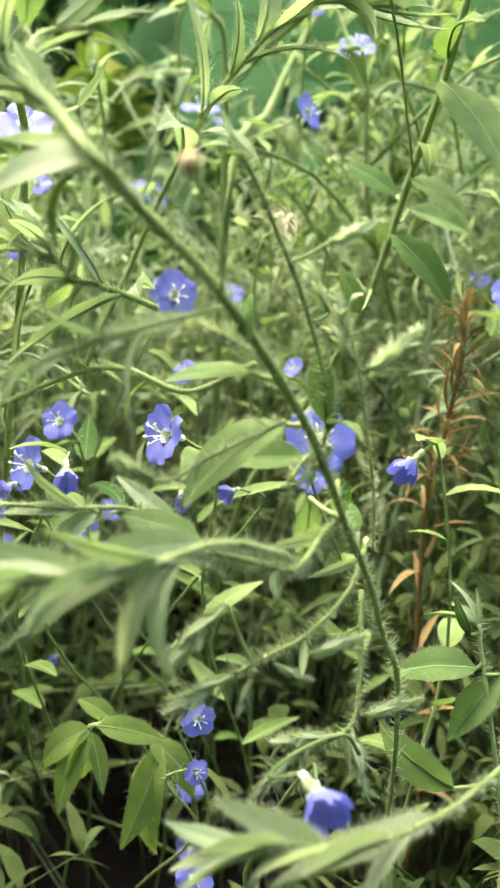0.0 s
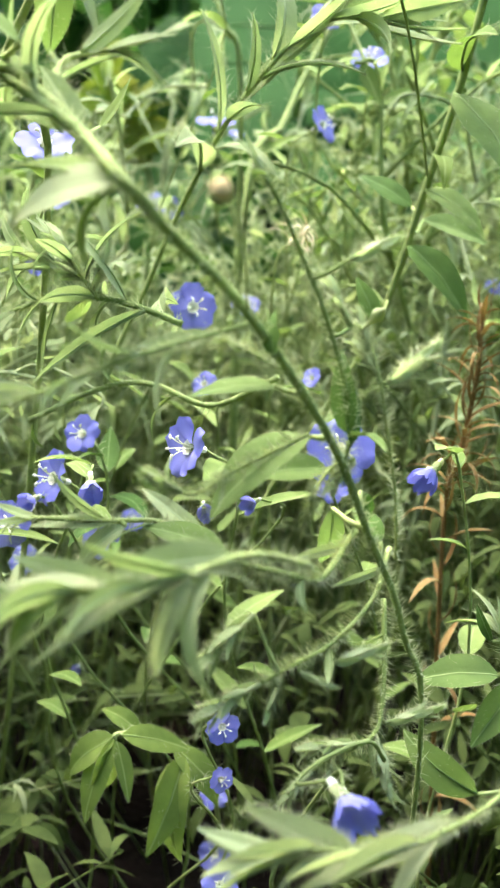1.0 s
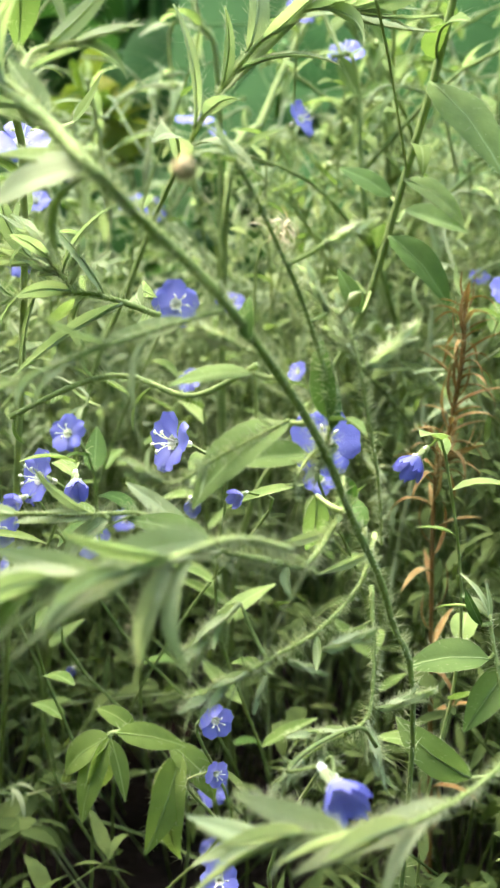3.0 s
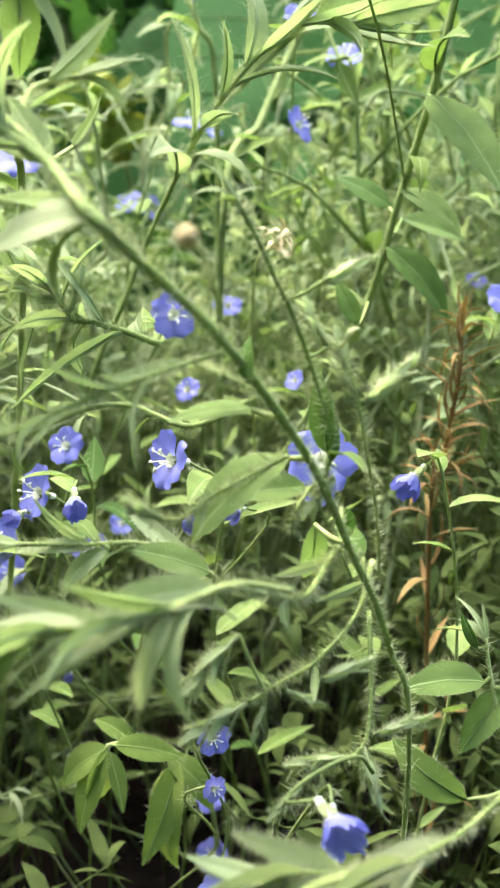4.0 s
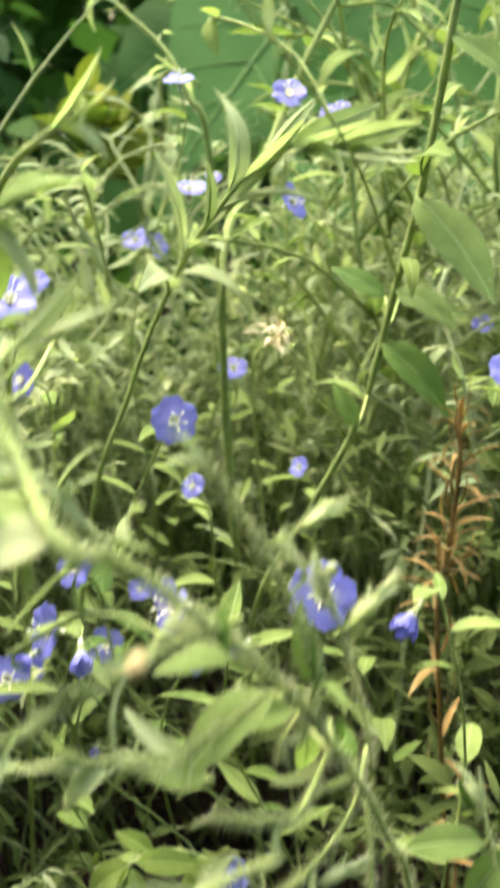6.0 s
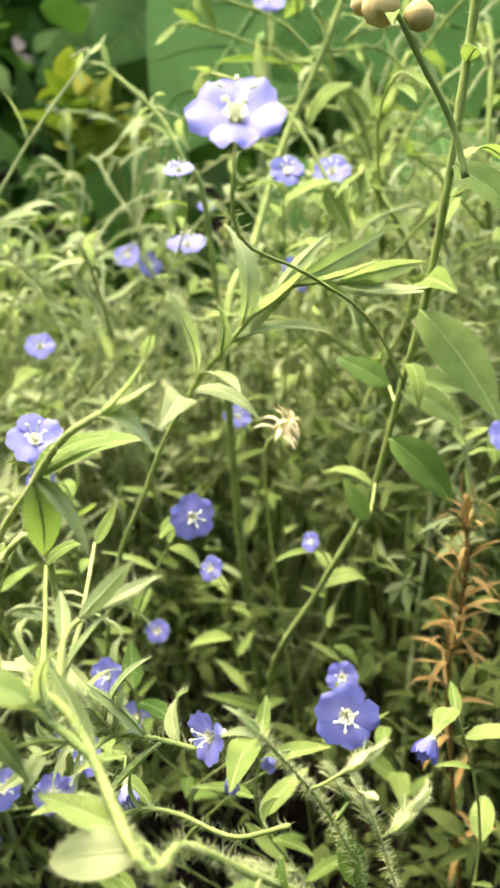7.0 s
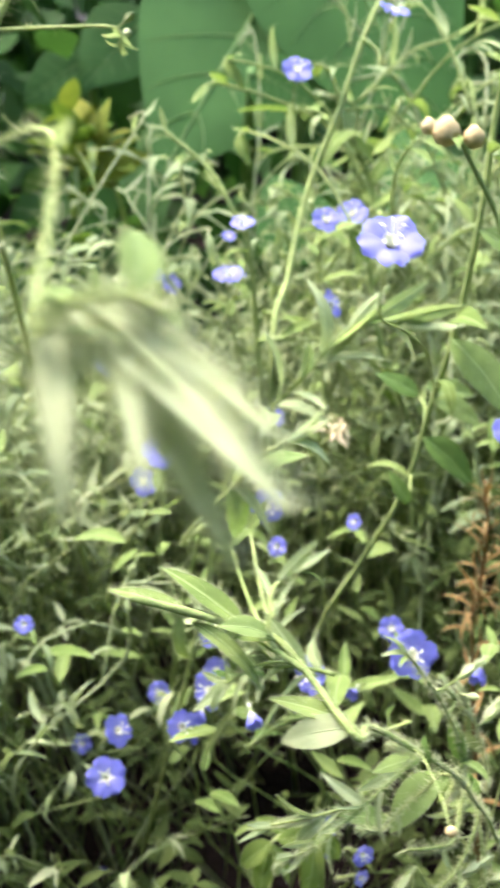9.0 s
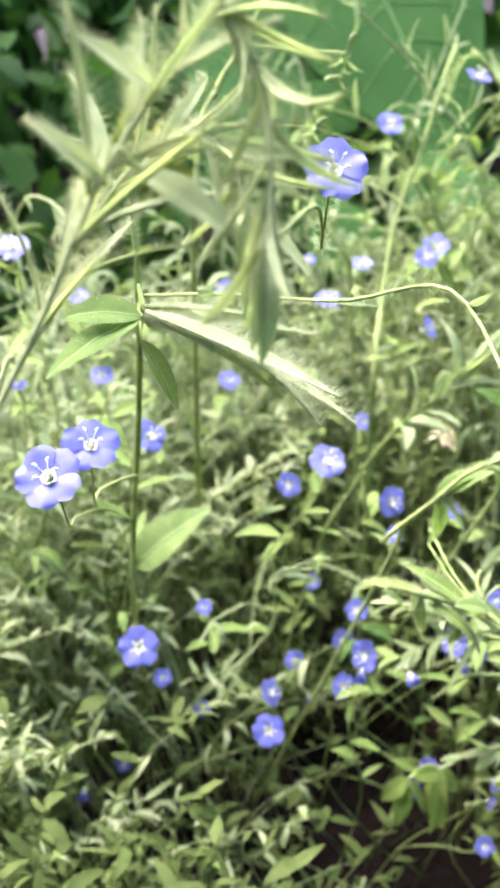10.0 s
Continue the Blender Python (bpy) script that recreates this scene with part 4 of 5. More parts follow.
shoot([(-0.0400, 0.1626, 0.2369), (-0.0322, 0.1553, 0.2364), (-0.0253, 0.1506, 0.2361), (-0.0240, 0.1500, 0.2354), (-0.0258, 0.1483, 0.2319)], 0.00030, 0.00020, "thin side stalk with nodding pale buds", leaves=7, size=0.005, fuzz=60, meshes=LEAVES_PALE, first=0.75, tip=False, buds=2)
shoot([(-0.0494, 0.1568, 0.2242), (-0.0407, 0.1510, 0.2246), (-0.0321, 0.1472, 0.2244), (-0.0315, 0.1456, 0.2218)], 0.00030, 0.00020, "thin side stalk with nodding pale buds", leaves=7, size=0.005, fuzz=60, meshes=LEAVES_PALE, first=0.75, tip=False, buds=2)
shoot([(0.0, 0.23, 0.0), (-0.0053, 0.1966, 0.1411), (0.0019, 0.2132, 0.1639), (0.0090, 0.2262, 0.1796), (0.0179, 0.2335, 0.1955), (0.0247, 0.2398, 0.2092), (0.0323, 0.2497, 0.2190)], 0.00080, 0.00060, "tall hairy stem with side shoots", leaves=4, size=0.009, fuzz=700, fuzz_len=0.0022, name="tall_herb", meshes=LEAVES_PALE)
shoot([(0.0220, 0.2336, 0.1965), (0.0347, 0.2371, 0.2058), (0.0441, 0.2374, 0.2083)], 0.00040, 0.00030, "side shoot with narrow pale leaves", leaves=6, size=0.007, fuzz=160, meshes=LEAVES_PALE, spread=0.5)
shoot([(0.0192, 0.2330, 0.1949), (0.0283, 0.2322, 0.1950), (0.0354, 0.2283, 0.1888)], 0.00040, 0.00030, "side shoot with narrow pale leaves", leaves=6, size=0.007, fuzz=160, meshes=LEAVES_PALE, spread=0.5)
shoot([(0.0219, 0.2396, 0.2082), (0.0214, 0.2432, 0.2152), (0.0180, 0.2460, 0.2200)], 0.00040, 0.00030, "side shoot with a pale bud", leaves=3, size=0.007, fuzz=100, meshes=LEAVES_PALE, spread=0.4)
shoot([(0.0, 0.22, 0.0), (-0.005, 0.215, 0.12), (-0.0070, 0.2118, 0.1704), (-0.0104, 0.2112, 0.1797), (-0.0144, 0.2157, 0.1875), (-0.0233, 0.2208, 0.1957)], 0.00060, 0.00040, "pale downy shoot with narrow leaves", leaves=7, size=0.008, fuzz=300, meshes=LEAVES_PALE, spread=0.5)

# shoots close to the lens
upright = shoot([(-0.07, 0.25, 0.0), (-0.0729, 0.1360, 0.1276), (-0.0716, 0.1195, 0.1607), (-0.0693, 0.0994, 0.1937), (-0.0680, 0.0876, 0.2186), (-0.0680, 0.0876, 0.2290), (-0.0701, 0.0863, 0.2366)], 0.00050, 0.00040, "upright stem with wide leaves near its top", leaves=0, size=0.012, fuzz=260, name="tall_herb", tip=True)
lone_leaf(upright, (-0.0682, 0.0833, 0.2171), (-0.0818, 0.0787, 0.2153), (0.03, -0.06, 1.00), LEAVES_BROAD[0])
lone_leaf(upright, (-0.0680, 0.0838, 0.2180), (-0.0527, 0.0970, 0.2151), (0.00, 0.04, 1.00), LEAVES_FINE[1])
lone_leaf(upright, (-0.0674, 0.0832, 0.2171), (-0.0428, 0.0656, 0.2144), (0.00, 0.04, 1.00), LEAVES_FINE[0])
lone_leaf(upright, (-0.0675, 0.0828, 0.2164), (-0.0447, 0.0861, 0.2133), (0.00, 0.04, 1.00), LEAVES_FINE[2])
lone_leaf(upright, (-0.0675, 0.0835, 0.2176), (-0.0432, 0.0744, 0.2147), (0.00, 0.04, 1.00), LEAVES_FINE[1])
lone_leaf(upright, (-0.0674, 0.0830, 0.2168), (-0.0512, 0.0705, 0.2143), (0.00, 0.04, 1.00), LEAVES_FINE[0])
lone_leaf(upright, (-0.0676, 0.0839, 0.2183), (-0.0515, 0.0863, 0.2156), (0.00, 0.04, 1.00), LEAVES_FINE[2])
lone_leaf(upright, (-0.0676, 0.0832, 0.2174), (-0.0440, 0.0700, 0.2160), (0.10, 0.00, 1.00), LEAVES_FINE[1])
lone_leaf(upright, (-0.0675, 0.0834, 0.2178), (-0.0470, 0.0640, 0.2150), (-0.10, 0.00, 1.00), LEAVES_FINE[2])
lone_leaf(upright, (-0.0676, 0.0831, 0.2170), (-0.0455, 0.0790, 0.2120), (0.05, -0.10, 1.00), LEAVES_FINE[0])
lone_leaf(upright, (-0.0685, 0.0820, 0.2146), (-0.0639, 0.0770, 0.2068), (0.29, -0.47, 0.83), LEAVES_SOFT[2])
lone_leaf(upright, (-0.0681, 0.0833, 0.2171), (-0.0776, 0.0835, 0.2211), (-0.32, -0.28, 0.90), LEAVES_BROAD[1])
lone_leaf(upright, (-0.0719, 0.1212, 0.1533), (-0.0617, 0.1164, 0.1683), (0.28, -0.39, 0.87), LEAVES_BROAD[1])
soft = shoot([(-0.0680, 0.0875, 0.2184), (-0.0578, 0.0781, 0.2209), (-0.0467, 0.0661, 0.2233), (-0.0373, 0.0554, 0.2273), (-0.0378, 0.0328, 0.2223), (-0.0359, 0.0310, 0.2235), (-0.0331, 0.0307, 0.2237), (-0.0310, 0.0300, 0.2227)], 0.00022, 0.00018, "soft downy branch reaching sideways, nodding with long leaves", leaves=6, size=0.005, fuzz=900, fuzz_len=0.0016, tip=False, meshes=LEAVES_PALE, spread=0.6)
lone_leaf(soft, (-0.0365, 0.0357, 0.2218), (-0.0271, 0.0173, 0.2205), (-0.00, 0.01, 1.00), LEAVES_FINE[2])
lone_leaf(soft, (-0.0344, 0.0356, 0.2219), (-0.0267, 0.0220, 0.2208), (-0.00, 0.01, 1.00), LEAVES_FINE[2])
lone_leaf(soft, (-0.0372, 0.0357, 0.2215), (-0.0369, 0.0221, 0.2207), (-0.00, 0.01, 1.00), LEAVES_FINE[1])
lone_leaf(soft, (-0.0317, 0.0350, 0.2213), (-0.0310, 0.0222, 0.2204), (-0.00, 0.01, 1.00), LEAVES_FINE[1])
lone_leaf(soft, (-0.0335, 0.0355, 0.2219), (-0.0277, 0.0301, 0.2208), (-0.00, 0.01, 1.00), LEAVES_FINE[1])
lone_leaf(soft, (-0.0360, 0.0350, 0.2219), (-0.0290, 0.0190, 0.2200), (-0.15, 0.01, 0.98), LEAVES_FINE[1])
lone_leaf(soft, (-0.0350, 0.0345, 0.2222), (-0.0262, 0.0195, 0.2215), (0.15, 0.01, 0.98), LEAVES_FINE[0])
lone_leaf(soft, (-0.0340, 0.0350, 0.2219), (-0.0330, 0.0200, 0.2202), (0.00, 0.01, 1.00), LEAVES_FINE[2])
lone_leaf(soft, (-0.0326, 0.0326, 0.2231), (-0.0314, 0.0366, 0.2267), (0.46, -0.64, 0.61), LEAVES_BROAD[1])
lone_leaf(soft, (-0.0356, 0.0312, 0.2240), (-0.0385, 0.0317, 0.2245), (0.04, -0.09, 1.00), LEAVES_BROAD[3])
shoot([(-0.1200, 0.0400, 0.0), (-0.1050, 0.0350, 0.1500), (-0.0838, 0.0316, 0.2277), (-0.0803, 0.0344, 0.2338), (-0.0769, 0.0359, 0.2395), (-0.0722, 0.0373, 0.2453), (-0.0684, 0.0375, 0.2488), (-0.0651, 0.0353, 0.2501), (-0.0632, 0.0319, 0.2485), (-0.0630, 0.0292, 0.2459)], 0.00024, 0.00018, "second pale downy stem with a bent tip", leaves=24, size=0.0130, fuzz=900, fuzz_len=0.0018, meshes=LEAVES_FINE, spread=0.5, stem=STEM_PALE, first=0.35)
leaning = shoot([(-0.150, 0.010, 0.0), (-0.1120, 0.0130, 0.1500), (-0.0880, 0.0160, 0.2230), (-0.0768, 0.0182, 0.2450), (-0.0737, 0.0205, 0.2501), (-0.0701, 0.0224, 0.2545), (-0.0664, 0.0241, 0.2586), (-0.0646, 0.0247, 0.2602), (-0.0634, 0.0235, 0.2584), (-0.0625, 0.0217, 0.2553), (-0.0629, 0.0189, 0.2502), (-0.0637, 0.0170, 0.2466)], 0.00024, 0.00020, "leaning pale downy stem with a nodding tip", leaves=22, size=0.0120, fuzz=900, fuzz_len=0.0018, meshes=LEAVES_FINE, spread=0.5, stem=STEM_PALE, first=0.3)
lone_leaf(leaning, (-0.0705, 0.0208, 0.2514), (-0.0654, 0.0162, 0.2488), (-0.10, -0.50, 0.86), LEAVES_DOWNY[2])
lone_leaf(leaning, (-0.0728, 0.0206, 0.2508), (-0.0760, 0.0190, 0.2560), (-0.30, -0.50, 0.80), LEAVES_DOWNY[1])
lone_leaf(leaning, (-0.0690, 0.0228, 0.2556), (-0.0735, 0.0220, 0.2600), (-0.30, -0.50, 0.80), LEAVES_DOWNY[2])
lone_leaf(leaning, (-0.0629, 0.0190, 0.2503), (-0.0646, 0.0172, 0.2455), (0.30, -0.60, 0.70), LEAVES_DOWNY[0])
lone_leaf(arch, (-0.0305, 0.0786, 0.1701), (-0.0388, 0.0818, 0.1746), (0.01, -0.31, 0.95), LEAVES_SOFT[0])
lone_leaf(arch, (-0.0244, 0.0781, 0.1680), (-0.0324, 0.0834, 0.1747), (0.01, -0.31, 0.95), LEAVES_SOFT[2])
lone_leaf(arch, (-0.0312, 0.0787, 0.1701), (-0.0337, 0.0739, 0.1648), (-0.35, -0.52, 0.78), LEAVES_SOFT[3])
lone_leaf(arch, (-0.0300, 0.0789, 0.1686), (-0.0210, 0.0714, 0.1668), (0.01, -0.31, 0.95), LEAVES_SOFT[1])
lone_leaf(arch, (-0.0214, 0.0770, 0.1665), (-0.0281, 0.0773, 0.1702), (-0.02, -0.51, 0.86), LEAVES_SOFT[3])
lone_leaf(arch, (-0.0262, 0.0784, 0.1684), (-0.0258, 0.0736, 0.1635), (-0.02, -0.51, 0.86), LEAVES_SOFT[1])

# ochre buds, yellowing herb
globes = shoot([(0.0208, 0.1265, 0.1928), (0.0195, 0.1282, 0.1984), (0.0163, 0.1280, 0.2043), (0.0134, 0.1275, 0.2097)], 0.00040, 0.00030, "ochre globe buds on a thin branching stalk", leaves=2, size=0.008, fuzz=40, tip=False, name="bud_stalk")
globe(globes, (0.0122, 0.1290, 0.2100), 0.0020)
globe(globes, (0.0160, 0.1286, 0.2090), 0.0016)
globe(globes, (0.0108, 0.1330, 0.2101), 0.0012)
globes = shoot([(-0.0062, 0.0726, 0.1521), (-0.0066, 0.0670, 0.1560), (-0.0074, 0.0580, 0.1596), (-0.0081, 0.0514, 0.1611)], 0.00010, 0.00008, "small ochre bud on a thin stalk", leaves=0, fuzz=40, tip=False, name="bud_stalk")
globe(globes, (-0.0082, 0.0515, 0.1614), 0.00055)
shoot([(-0.05, 0.375, 0.0), (-0.0508, 0.3752, 0.1409), (-0.0486, 0.3808, 0.1526), (-0.0486, 0.3857, 0.1628), (-0.0513, 0.3909, 0.1732)], 0.00090, 0.00070, "yellowing leafy herb in front of the hedge", leaves=16, size=0.026, fuzz=0, meshes=LEAVES_YELLOW, tip=False, name="yellowing_herb", group="yellowing herbs")
shoot([(-0.03, 0.40, 0.0), (-0.0340, 0.3960, 0.1200), (-0.0400, 0.3930, 0.1520), (-0.0430, 0.3900, 0.1680)], 0.00090, 0.00070, "yellow-green leafy herb beside the hedge", leaves=20, size=0.024, fuzz=0, meshes=LEAVES_YELLOW, tip=False, name="yellowing_herb", group="yellowing herbs", first=0.5)


# ---- big leaves and the hedge behind ----
broad_leaf((0.0508, 0.4404, 0.2313), (-0.0215, 0.3658, 0.1598), (-0.05, -0.66, 0.68), 0.75, "large smooth dark green leaf with pale midrib")
broad_leaf((0.0459, 0.4299, 0.2436), (0.0785, 0.3555, 0.1597), (-0.10, -0.73, 0.63), 0.70, "large smooth green leaf with pale midrib, hanging")
broad_leaf((0.0270, 0.3238, 0.1300), (0.0144, 0.3414, 0.1583), (-0.10, -0.73, 0.63), 0.80, "broad dull green leaf behind the herbs")
broad_leaf((0.0676, 0.3227, 0.1392), (0.0645, 0.3622, 0.1681), (-0.10, -0.73, 0.63), 0.75, "broad dull green leaf behind the herbs")
broad_leaf((-0.0148, 0.4855, 0.1958), (-0.0473, 0.4552, 0.1740), (-0.05, -0.77, 0.59), 0.80, "broad dull green leaf behind the herbs")
broad_leaf((-0.0439, 0.4930, 0.1782), (-0.0761, 0.4872, 0.1633), (-0.02, -0.77, 0.59), 0.80, "broad dull green leaf behind the herbs")
broad_leaf((0.0137, 0.3645, 0.1862), (0.0359, 0.3598, 0.1743), (-0.06, -0.85, 0.47), 0.80, "broad dull green leaf behind the herbs")


def hedge():
    """Dark shrub foliage in the distance: many leaves on a bank of twigs, plus unseen sky blockers."""
    r = random.Random(3)
    geos = []
    near = leaf_geo(0.5, 0.25, 0.5, nu=3, nv=1, blunt=0.7, rib=False)
    for _ in range(6500):
        y = 0.47 + 0.8 * r.random() ** 1.8
        x = r.uniform(-0.9, 0.9)
        z = r.uniform(0.0, 0.62)
        g = near
        m = Matrix.Translation((x, y, z)) @ Euler((r.uniform(-1.2, 0.9), r.uniform(-0.9, 0.9), r.uniform(0, 6.28))).to_matrix().to_4x4() @ Matrix.Scale(r.uniform(0.02, 0.055), 4)
        geos.append(([m @ v for v in g[0]], g[1], g[2]))
    far = leaf_geo(0.55, 0.2, 0.5, nu=3, nv=1, blunt=0.7, rib=False)
    for _ in range(7000):
        m = Matrix.Translation((r.uniform(-1.3, 1.3), r.uniform(1.1, 1.6), r.uniform(0.0, 0.95))) @ Euler((r.uniform(-1.4, 0.6), r.uniform(-0.8, 0.8), r.uniform(-1, 1))).to_matrix().to_4x4() @ Matrix.Scale(r.uniform(0.06, 0.11), 4)
        geos.append(([m @ v for v in far[0]], far[1], far[2]))
    # Unseen leaves added behind and beside the camera to hold back sky light.
    for _ in range(9000):
        side = r.random()
        if side < 0.65:
            x, y, z = r.uniform(-1.1, 1.1), r.uniform(-0.85, -0.42), r.uniform(0.0, 1.25)
        else:
            x, y, z = r.choice((-1, 1)) * r.uniform(0.42, 0.8), r.uniform(-0.5, 0.6), r.uniform(0.0, 0.7)
        m = Matrix.Translation((x, y, z)) @ Euler((r.uniform(-1.4, 0.6), r.uniform(-0.8, 0.8), r.uniform(0, 6.28))).to_matrix().to_4x4() @ Matrix.Scale(r.uniform(0.06, 0.11), 4)
        geos.append(([m @ v for v in far[0]], far[1], far[2]))
    for _ in range(120):
        x, y = r.uniform(-0.9, 0.9), r.uniform(0.9, 1.3)
        geos.append(tube(spline([(x, y, 0), (x + r.uniform(-.05, .05), y, 0.3), (x + r.uniform(-.1, .1), y - 0.03, 0.6)], 5), 0.004, 0.001, 5))
    ob = new("hedge", mesh_of("hedge", joined(geos), [HEDGE, HAIR]))
    tagged(ob, "dense dark green shrub foliage in the background, plus unseen leaves that block sky light", "shrub", kind="stuff")


hedge()


def low_cover():
    """Dark low leaves between the herb and the hedge."""
    r = random.Random(5)
    blade = leaf_geo(0.55, 0.25, 0.6, nu=4, nv=1, blunt=0.7, rib=False)
    geos = []
    for _ in range(3000):
        x, y = r.uniform(-0.5, 0.5), r.uniform(0.33, 0.62)
        m = Matrix.Translation((x, y, r.uniform(0.0, 0.02 + 0.35 * (y - 0.33)))) @ Euler((r.uniform(-0.9, 0.9), r.uniform(-0.9, 0.9), r.uniform(0, 6.28))).to_matrix().to_4x4() @ Matrix.Scale(r.uniform(0.015, 0.04), 4)
        geos.append(([m @ v for v in blade[0]], blade[1], blade[2]))
    ob = new("ground_cover", mesh_of("ground_cover", joined(geos), [HEDGE, HAIR]))
    tagged(ob, "low dark green leaves covering the soil", "ground cover", kind="stuff")


low_cover()


# ---- the mass of the herb ----
def hollow(x, y):
    """How far a place lies in the dark gap of the herb, 0 to 1."""
    return math.exp(-(((x + 0.011) / 0.038) ** 2 + ((y - 0.166) / 0.082) ** 2) ** 2.5)


def canopy(x, y):
    """Height to which the herb grows at a place."""
    h = 0.05 + 0.11 * min(1.0, max(0.0, (y - 0.09) / 0.12))
    # Herb out of view on the camera's side, added to shade the low gaps.
    if y < 0.0:
        h = 0.065 + 0.03 * min(1.0, -y / 0.06)
    h -= 0.11 * max(0.0, (y - 0.30) / 0.08) if y > 0.30 else 0.0
    if y > 0.21 and x < 0.005:
        h *= 1 - 0.2 * min(1.0, (0.005 - x) / 0.03) * min(1.0, (y - 0.21) / 0.03)
    shoulder = 0.13 * min(1.0, max(0.0, (-0.052 - x) / 0.02)) * min(1.0, max(0.0, (y - 0.01) / 0.05))
    if y < 0.2:
        h = max(h, shoulder)
    return max(0.012, h * (1 - 0.93 * hollow(x, y)) + 0.012 * noise.noise(Vector((x * 45, y * 45, 1))))


def pale_from(x):
    """How far back the pale young growth begins; nearer, dark leaves paint the shade in."""
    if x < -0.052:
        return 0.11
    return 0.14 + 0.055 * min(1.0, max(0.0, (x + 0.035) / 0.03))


def clear_of_blooms(x, y, z):
    for b in BLOOMS:
        if abs(x - b.x) < 0.009 and -0.035 < y - b.y < 0.004 and z > b.z - 0.009:
            return False
    return True


def tangle():
    """The close growth low down: thin crossing stems and small leaves."""
    r = random.Random(11)
    blades = [leaf_geo(w, 0.35, c, nu=4, nv=1, rib=False) for w in (0.16, 0.22, 0.28, 0.36) for c in (0.3, 0.9, 1.6)]
    downy = [leaf_geo(w, 0.35, c, nu=4, nv=1, rib=False, fuzz=6, fuzz_len=0.3, fine=0.004, seed=int(c * 10)) for w in (0.13, 0.17, 0.21, 0.26) for c in (-0.7, 0.7, 1.5, 2.4)]
    old_shaded, young, down = [], [], []
    for _ in range(7400):
        x, y = r.uniform(-0.27, 0.25), r.uniform(-0.14, 0.40)
        high = canopy(x, y)
        top = high * (1 - 0.6 * r.random() ** 2)
        if high < 0.04 or not clear_of_blooms(x, y, top + 0.006) or r.random() > (0.3 if y < 0.1 and x > -0.05 else 1.0):
            continue
        lean = Vector((r.uniform(-0.06, 0.06), r.uniform(-0.045, 0.03), 0))
        a, b, c = Vector((x, y, 0)) - lean * 0.5, Vector((x, y, top * 0.75)), Vector((x, y, top)) + lean * 0.6
        if y + lean.y < 0.06:
            c.z = min(c.z, 0.1)
        line = spline([a, b, c], 6)
        (young if y > pale_from(x) and top > 0.6 * high else old_shaded).append(tube(line, 0.00024, 0.00015, 4))
        for k in range(r.randint(9, 15)):
            u = 1.0 - 0.6 * r.random() ** 1.3
            i = min(int(u * 6), 5)
            base = line[i].lerp(line[i + 1], u * 6 - i)
            w = Vector((r.uniform(-1, 1), r.uniform(-1, 1), r.uniform(-0.3, 0.9)))
            m = frame_on(base, w, Vector((r.uniform(-.5, .5), r.uniform(-.6, .2), 1))) @ Matrix.Scale(r.uniform(0.0036, 0.0088), 4)
            # Leaves low, near or in the gap get the dark colour as painted shade.
            fresh = u > 0.62 and y > pale_from(x) and top > 0.6 * high and hollow(x, y) < 0.12 and (y > 0.14 or k % 2 == 0)
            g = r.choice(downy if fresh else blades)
            (young if fresh else old_shaded).append(([m @ v for v in g[0]], g[1], g[2]))
        if y > pale_from(x) and top > 0.6 * high and hollow(x, y) < 0.12:
            d = (line[-1] - line[-2]).normalized()
            for k in range(6):
                w = d + Vector((r.uniform(-0.7, 0.7), r.uniform(-0.7, 0.7), r.uniform(-0.5, 0.5)))
                m = frame_on(line[-1] - d * 0.001 * k, w, Vector((r.uniform(-1, 1), r.uniform(-1, 1), 0.4))) @ Matrix.Scale(r.uniform(0.0022, 0.0042), 4)
                g = r.choice(downy)
                young.append(([m @ v for v in g[0]], g[1], g[2]))
        if y > 0.08 and top > 0.07:
            for k in range(5):
                i = r.randrange(3, 6)
                o = Vector((r.uniform(-1, 1), r.uniform(-1, 1), r.uniform(-0.3, 1)))
                down.append(hair(line[i].lerp(line[i + 1], r.random()), o, r.uniform(0.0008, 0.0018), 0.00003, o))
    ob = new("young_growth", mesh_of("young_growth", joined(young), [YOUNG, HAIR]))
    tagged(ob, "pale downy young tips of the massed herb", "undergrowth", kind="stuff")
    ob = new("undergrowth", mesh_of("undergrowth", joined(old_shaded), [TANGLE, HAIR]))
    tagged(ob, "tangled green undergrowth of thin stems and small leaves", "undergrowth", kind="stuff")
    ob = new("undergrowth_down", mesh_of("undergrowth_down", joined(down), HAIR))
    tagged(ob, "fine whitish hairs on the undergrowth stems", "plant hairs", kind="stuff")


tangle()


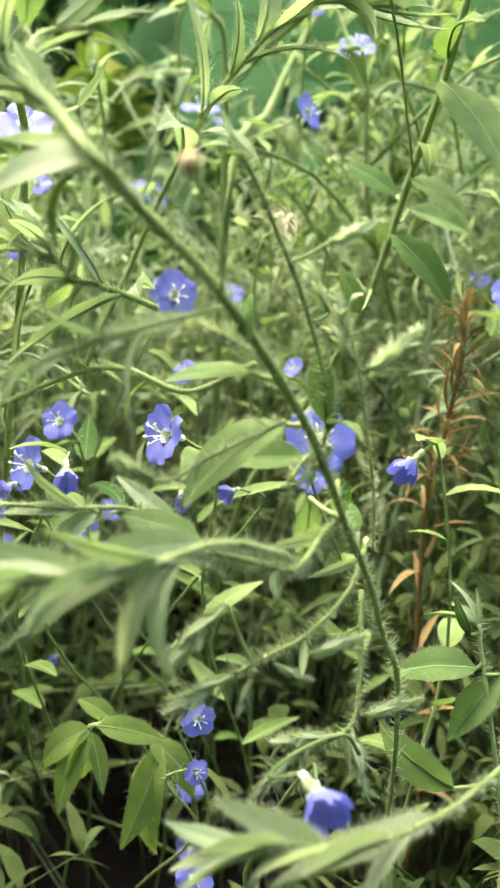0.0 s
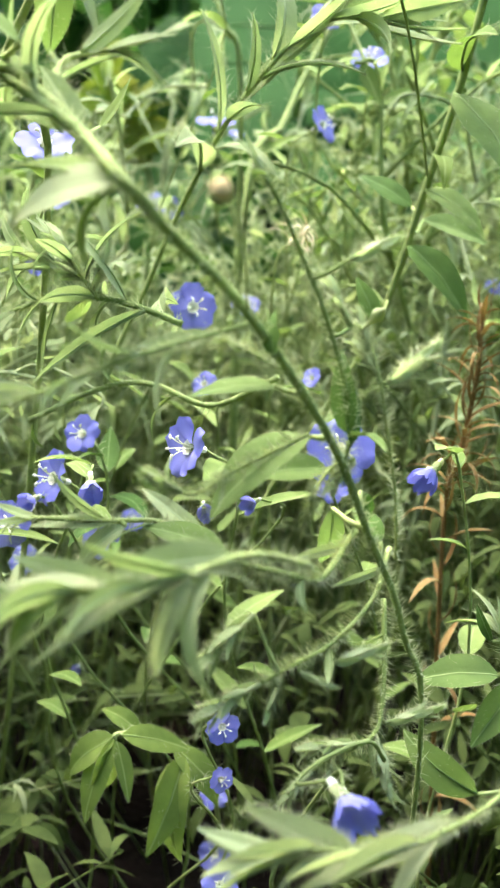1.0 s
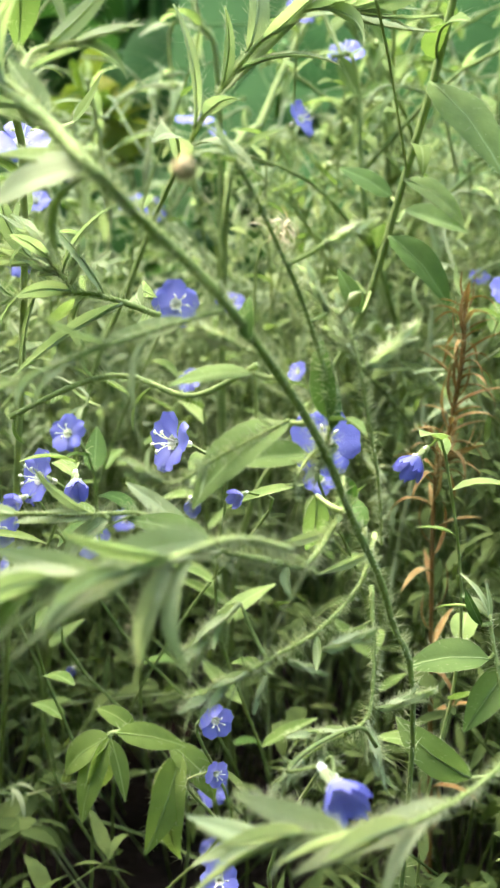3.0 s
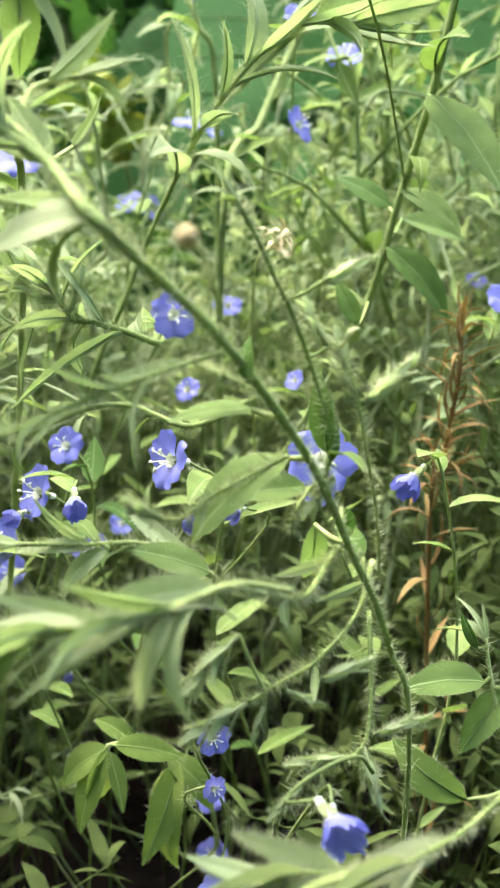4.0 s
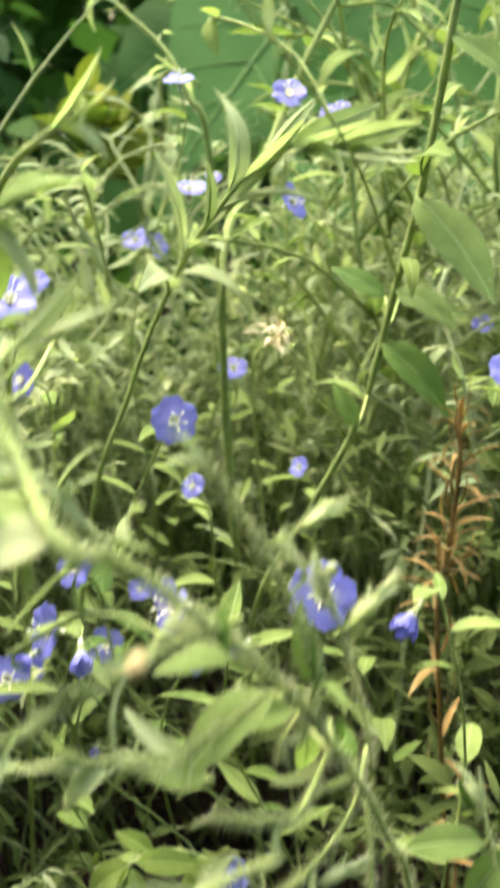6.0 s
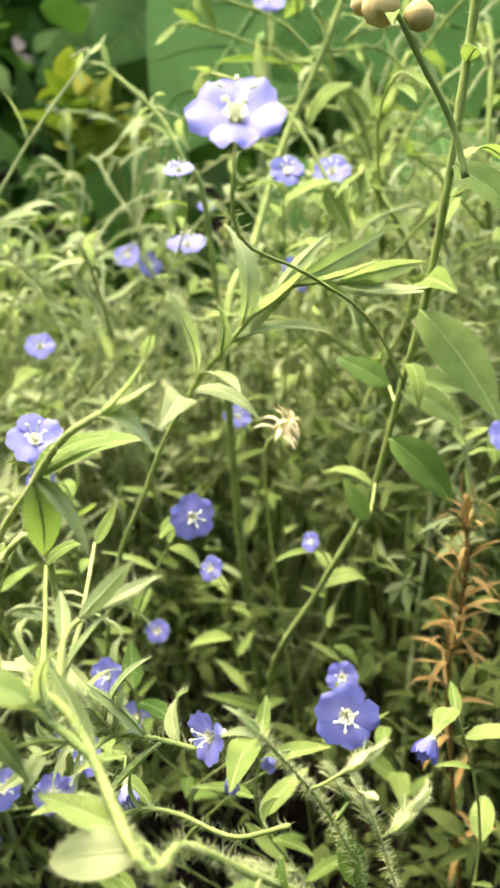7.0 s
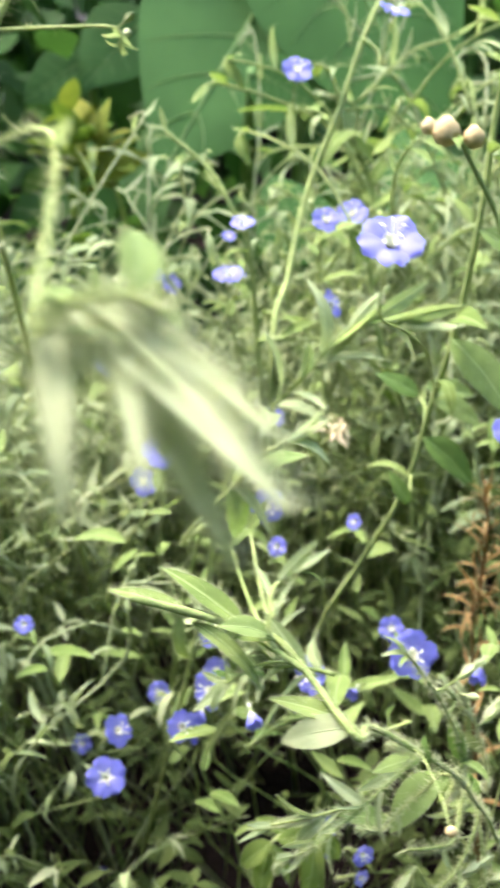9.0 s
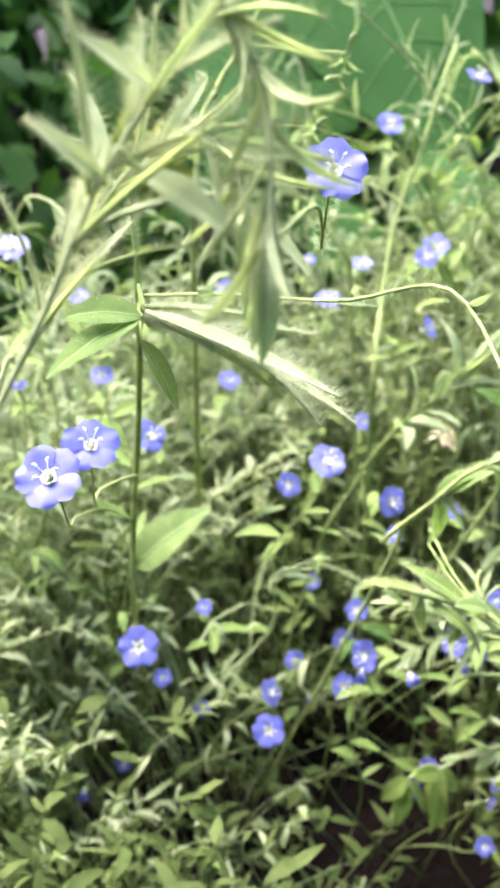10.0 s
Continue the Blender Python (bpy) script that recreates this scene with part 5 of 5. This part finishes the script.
def sprig(k):
    """One curving downy sprig 12 cm tall, with side branches that end in curled leaf tips."""
    r = random.Random(50 + k)
    a, b = r.uniform(-0.022, 0.022), r.uniform(-0.02, 0.02)
    c, d = r.uniform(-0.008, 0.008), r.uniform(-0.008, 0.008)
    ob = thing("herb_sprig", (0, 0, 0), "slender pale downy herb sprig with narrow curled leaves", "plant shoot", "herb sprigs")
    main = spline([(-a, -b, 0), (-a * 0.3 + c, -b * 0.1 + d, 0.05), (a * 0.3 - c, b * 0.4 - d, 0.08), (a * 0.7 + c, b * 0.8 + d, 0.102), (a * 1.2 - c, b * 1.2, 0.12), (a * 1.5 - c, b * 1.6, 0.121)], 20)
    stem_mat, blades = (STEM, SPRIG_GREEN) if k % 4 == 0 else (STEM_PALE, SPRIG_PALE)
    part("stem", tube(main, 0.00042, 0.00028, 6, 0.15), stem_mat, ob)
    lines = [main[6:]]
    for n in range(5):
        c = main[7 + 2 * n]
        o = Vector((math.cos(2.4 * n + k), math.sin(2.4 * n + k), r.uniform(0.4, 1.1))) * r.uniform(0.012, 0.024)
        curl = Vector((r.uniform(-1, 1), r.uniform(-1, 1), r.uniform(-0.5, 0.3))) * 0.006
        line = spline([c, c + o * 0.5 + Vector((0, 0, 0.003)), c + o + curl, c + o * 0.95 + curl * 1.8], 9)
        part("branch", tube(line, 0.00028, 0.0002, 5), stem_mat, ob)
        lines.append(line)
    fuzz = [hairs_along(line, 0.0003, 38, 0.0015) for line in lines]
    part("hairs", joined(fuzz), HAIR, ob, "fine whitish hairs")["kind"] = "stuff"
    for n, line in enumerate(lines):
        for q in range(6 if n == 0 else 3):
            u = 0.25 + 0.75 * (q + 0.3 + 0.7 * r.random()) / (6 if n == 0 else 3)
            i = min(int(u * (len(line) - 1)), len(line) - 2)
            d = (line[i + 1] - line[i]).normalized()
            o = Vector((r.uniform(-1, 1), r.uniform(-1, 1), r.uniform(-0.4, 0.9)))
            place_leaf(ob, r.choice(blades if q % 3 else SPRIG_PALE), line[i], d * 0.7 + o * 0.8, Vector((r.uniform(-0.5, 0.5), -0.3, 1)), (0.009 if n == 0 else 0.0062) * r.uniform(0.6, 1.25))
    return ob


def sprigs():
    """Single leafy sprigs that rise out of the undergrowth: a few kinds, each repeated."""
    kinds = [sprig(k) for k in range(9)]
    r = random.Random(23)
    made = 0
    spots = []
    while made < 190:
        x, y = r.uniform(-0.2, 0.17), r.uniform(0.15, 0.34)
        h = canopy(x, y) * r.uniform(0.98, 1.2)
        if y < pale_from(x) - 0.02 or h < 0.08 or hollow(x, y) > 0.3 or not clear_of_blooms(x, y, h + 0.004) or any((x - p) ** 2 + (y - q) ** 2 < 0.00009 for p, q in spots):
            made += 0.03
            continue
        spots.append((x, y))
        s = h / 0.12
        m = pose(x, y, 0, 0, 0, r.uniform(0, 360)) @ Matrix.Scale(s, 4)
        ob = copy_thing(kinds[len(spots) % len(kinds)], m)
        made += 1
    for k, ob in enumerate(kinds):
        ob.matrix_basis = pose(-0.19 + 0.045 * k, 0.30 + 0.02 * (k % 3), 0, 0, 0, 40 * k)


sprigs()
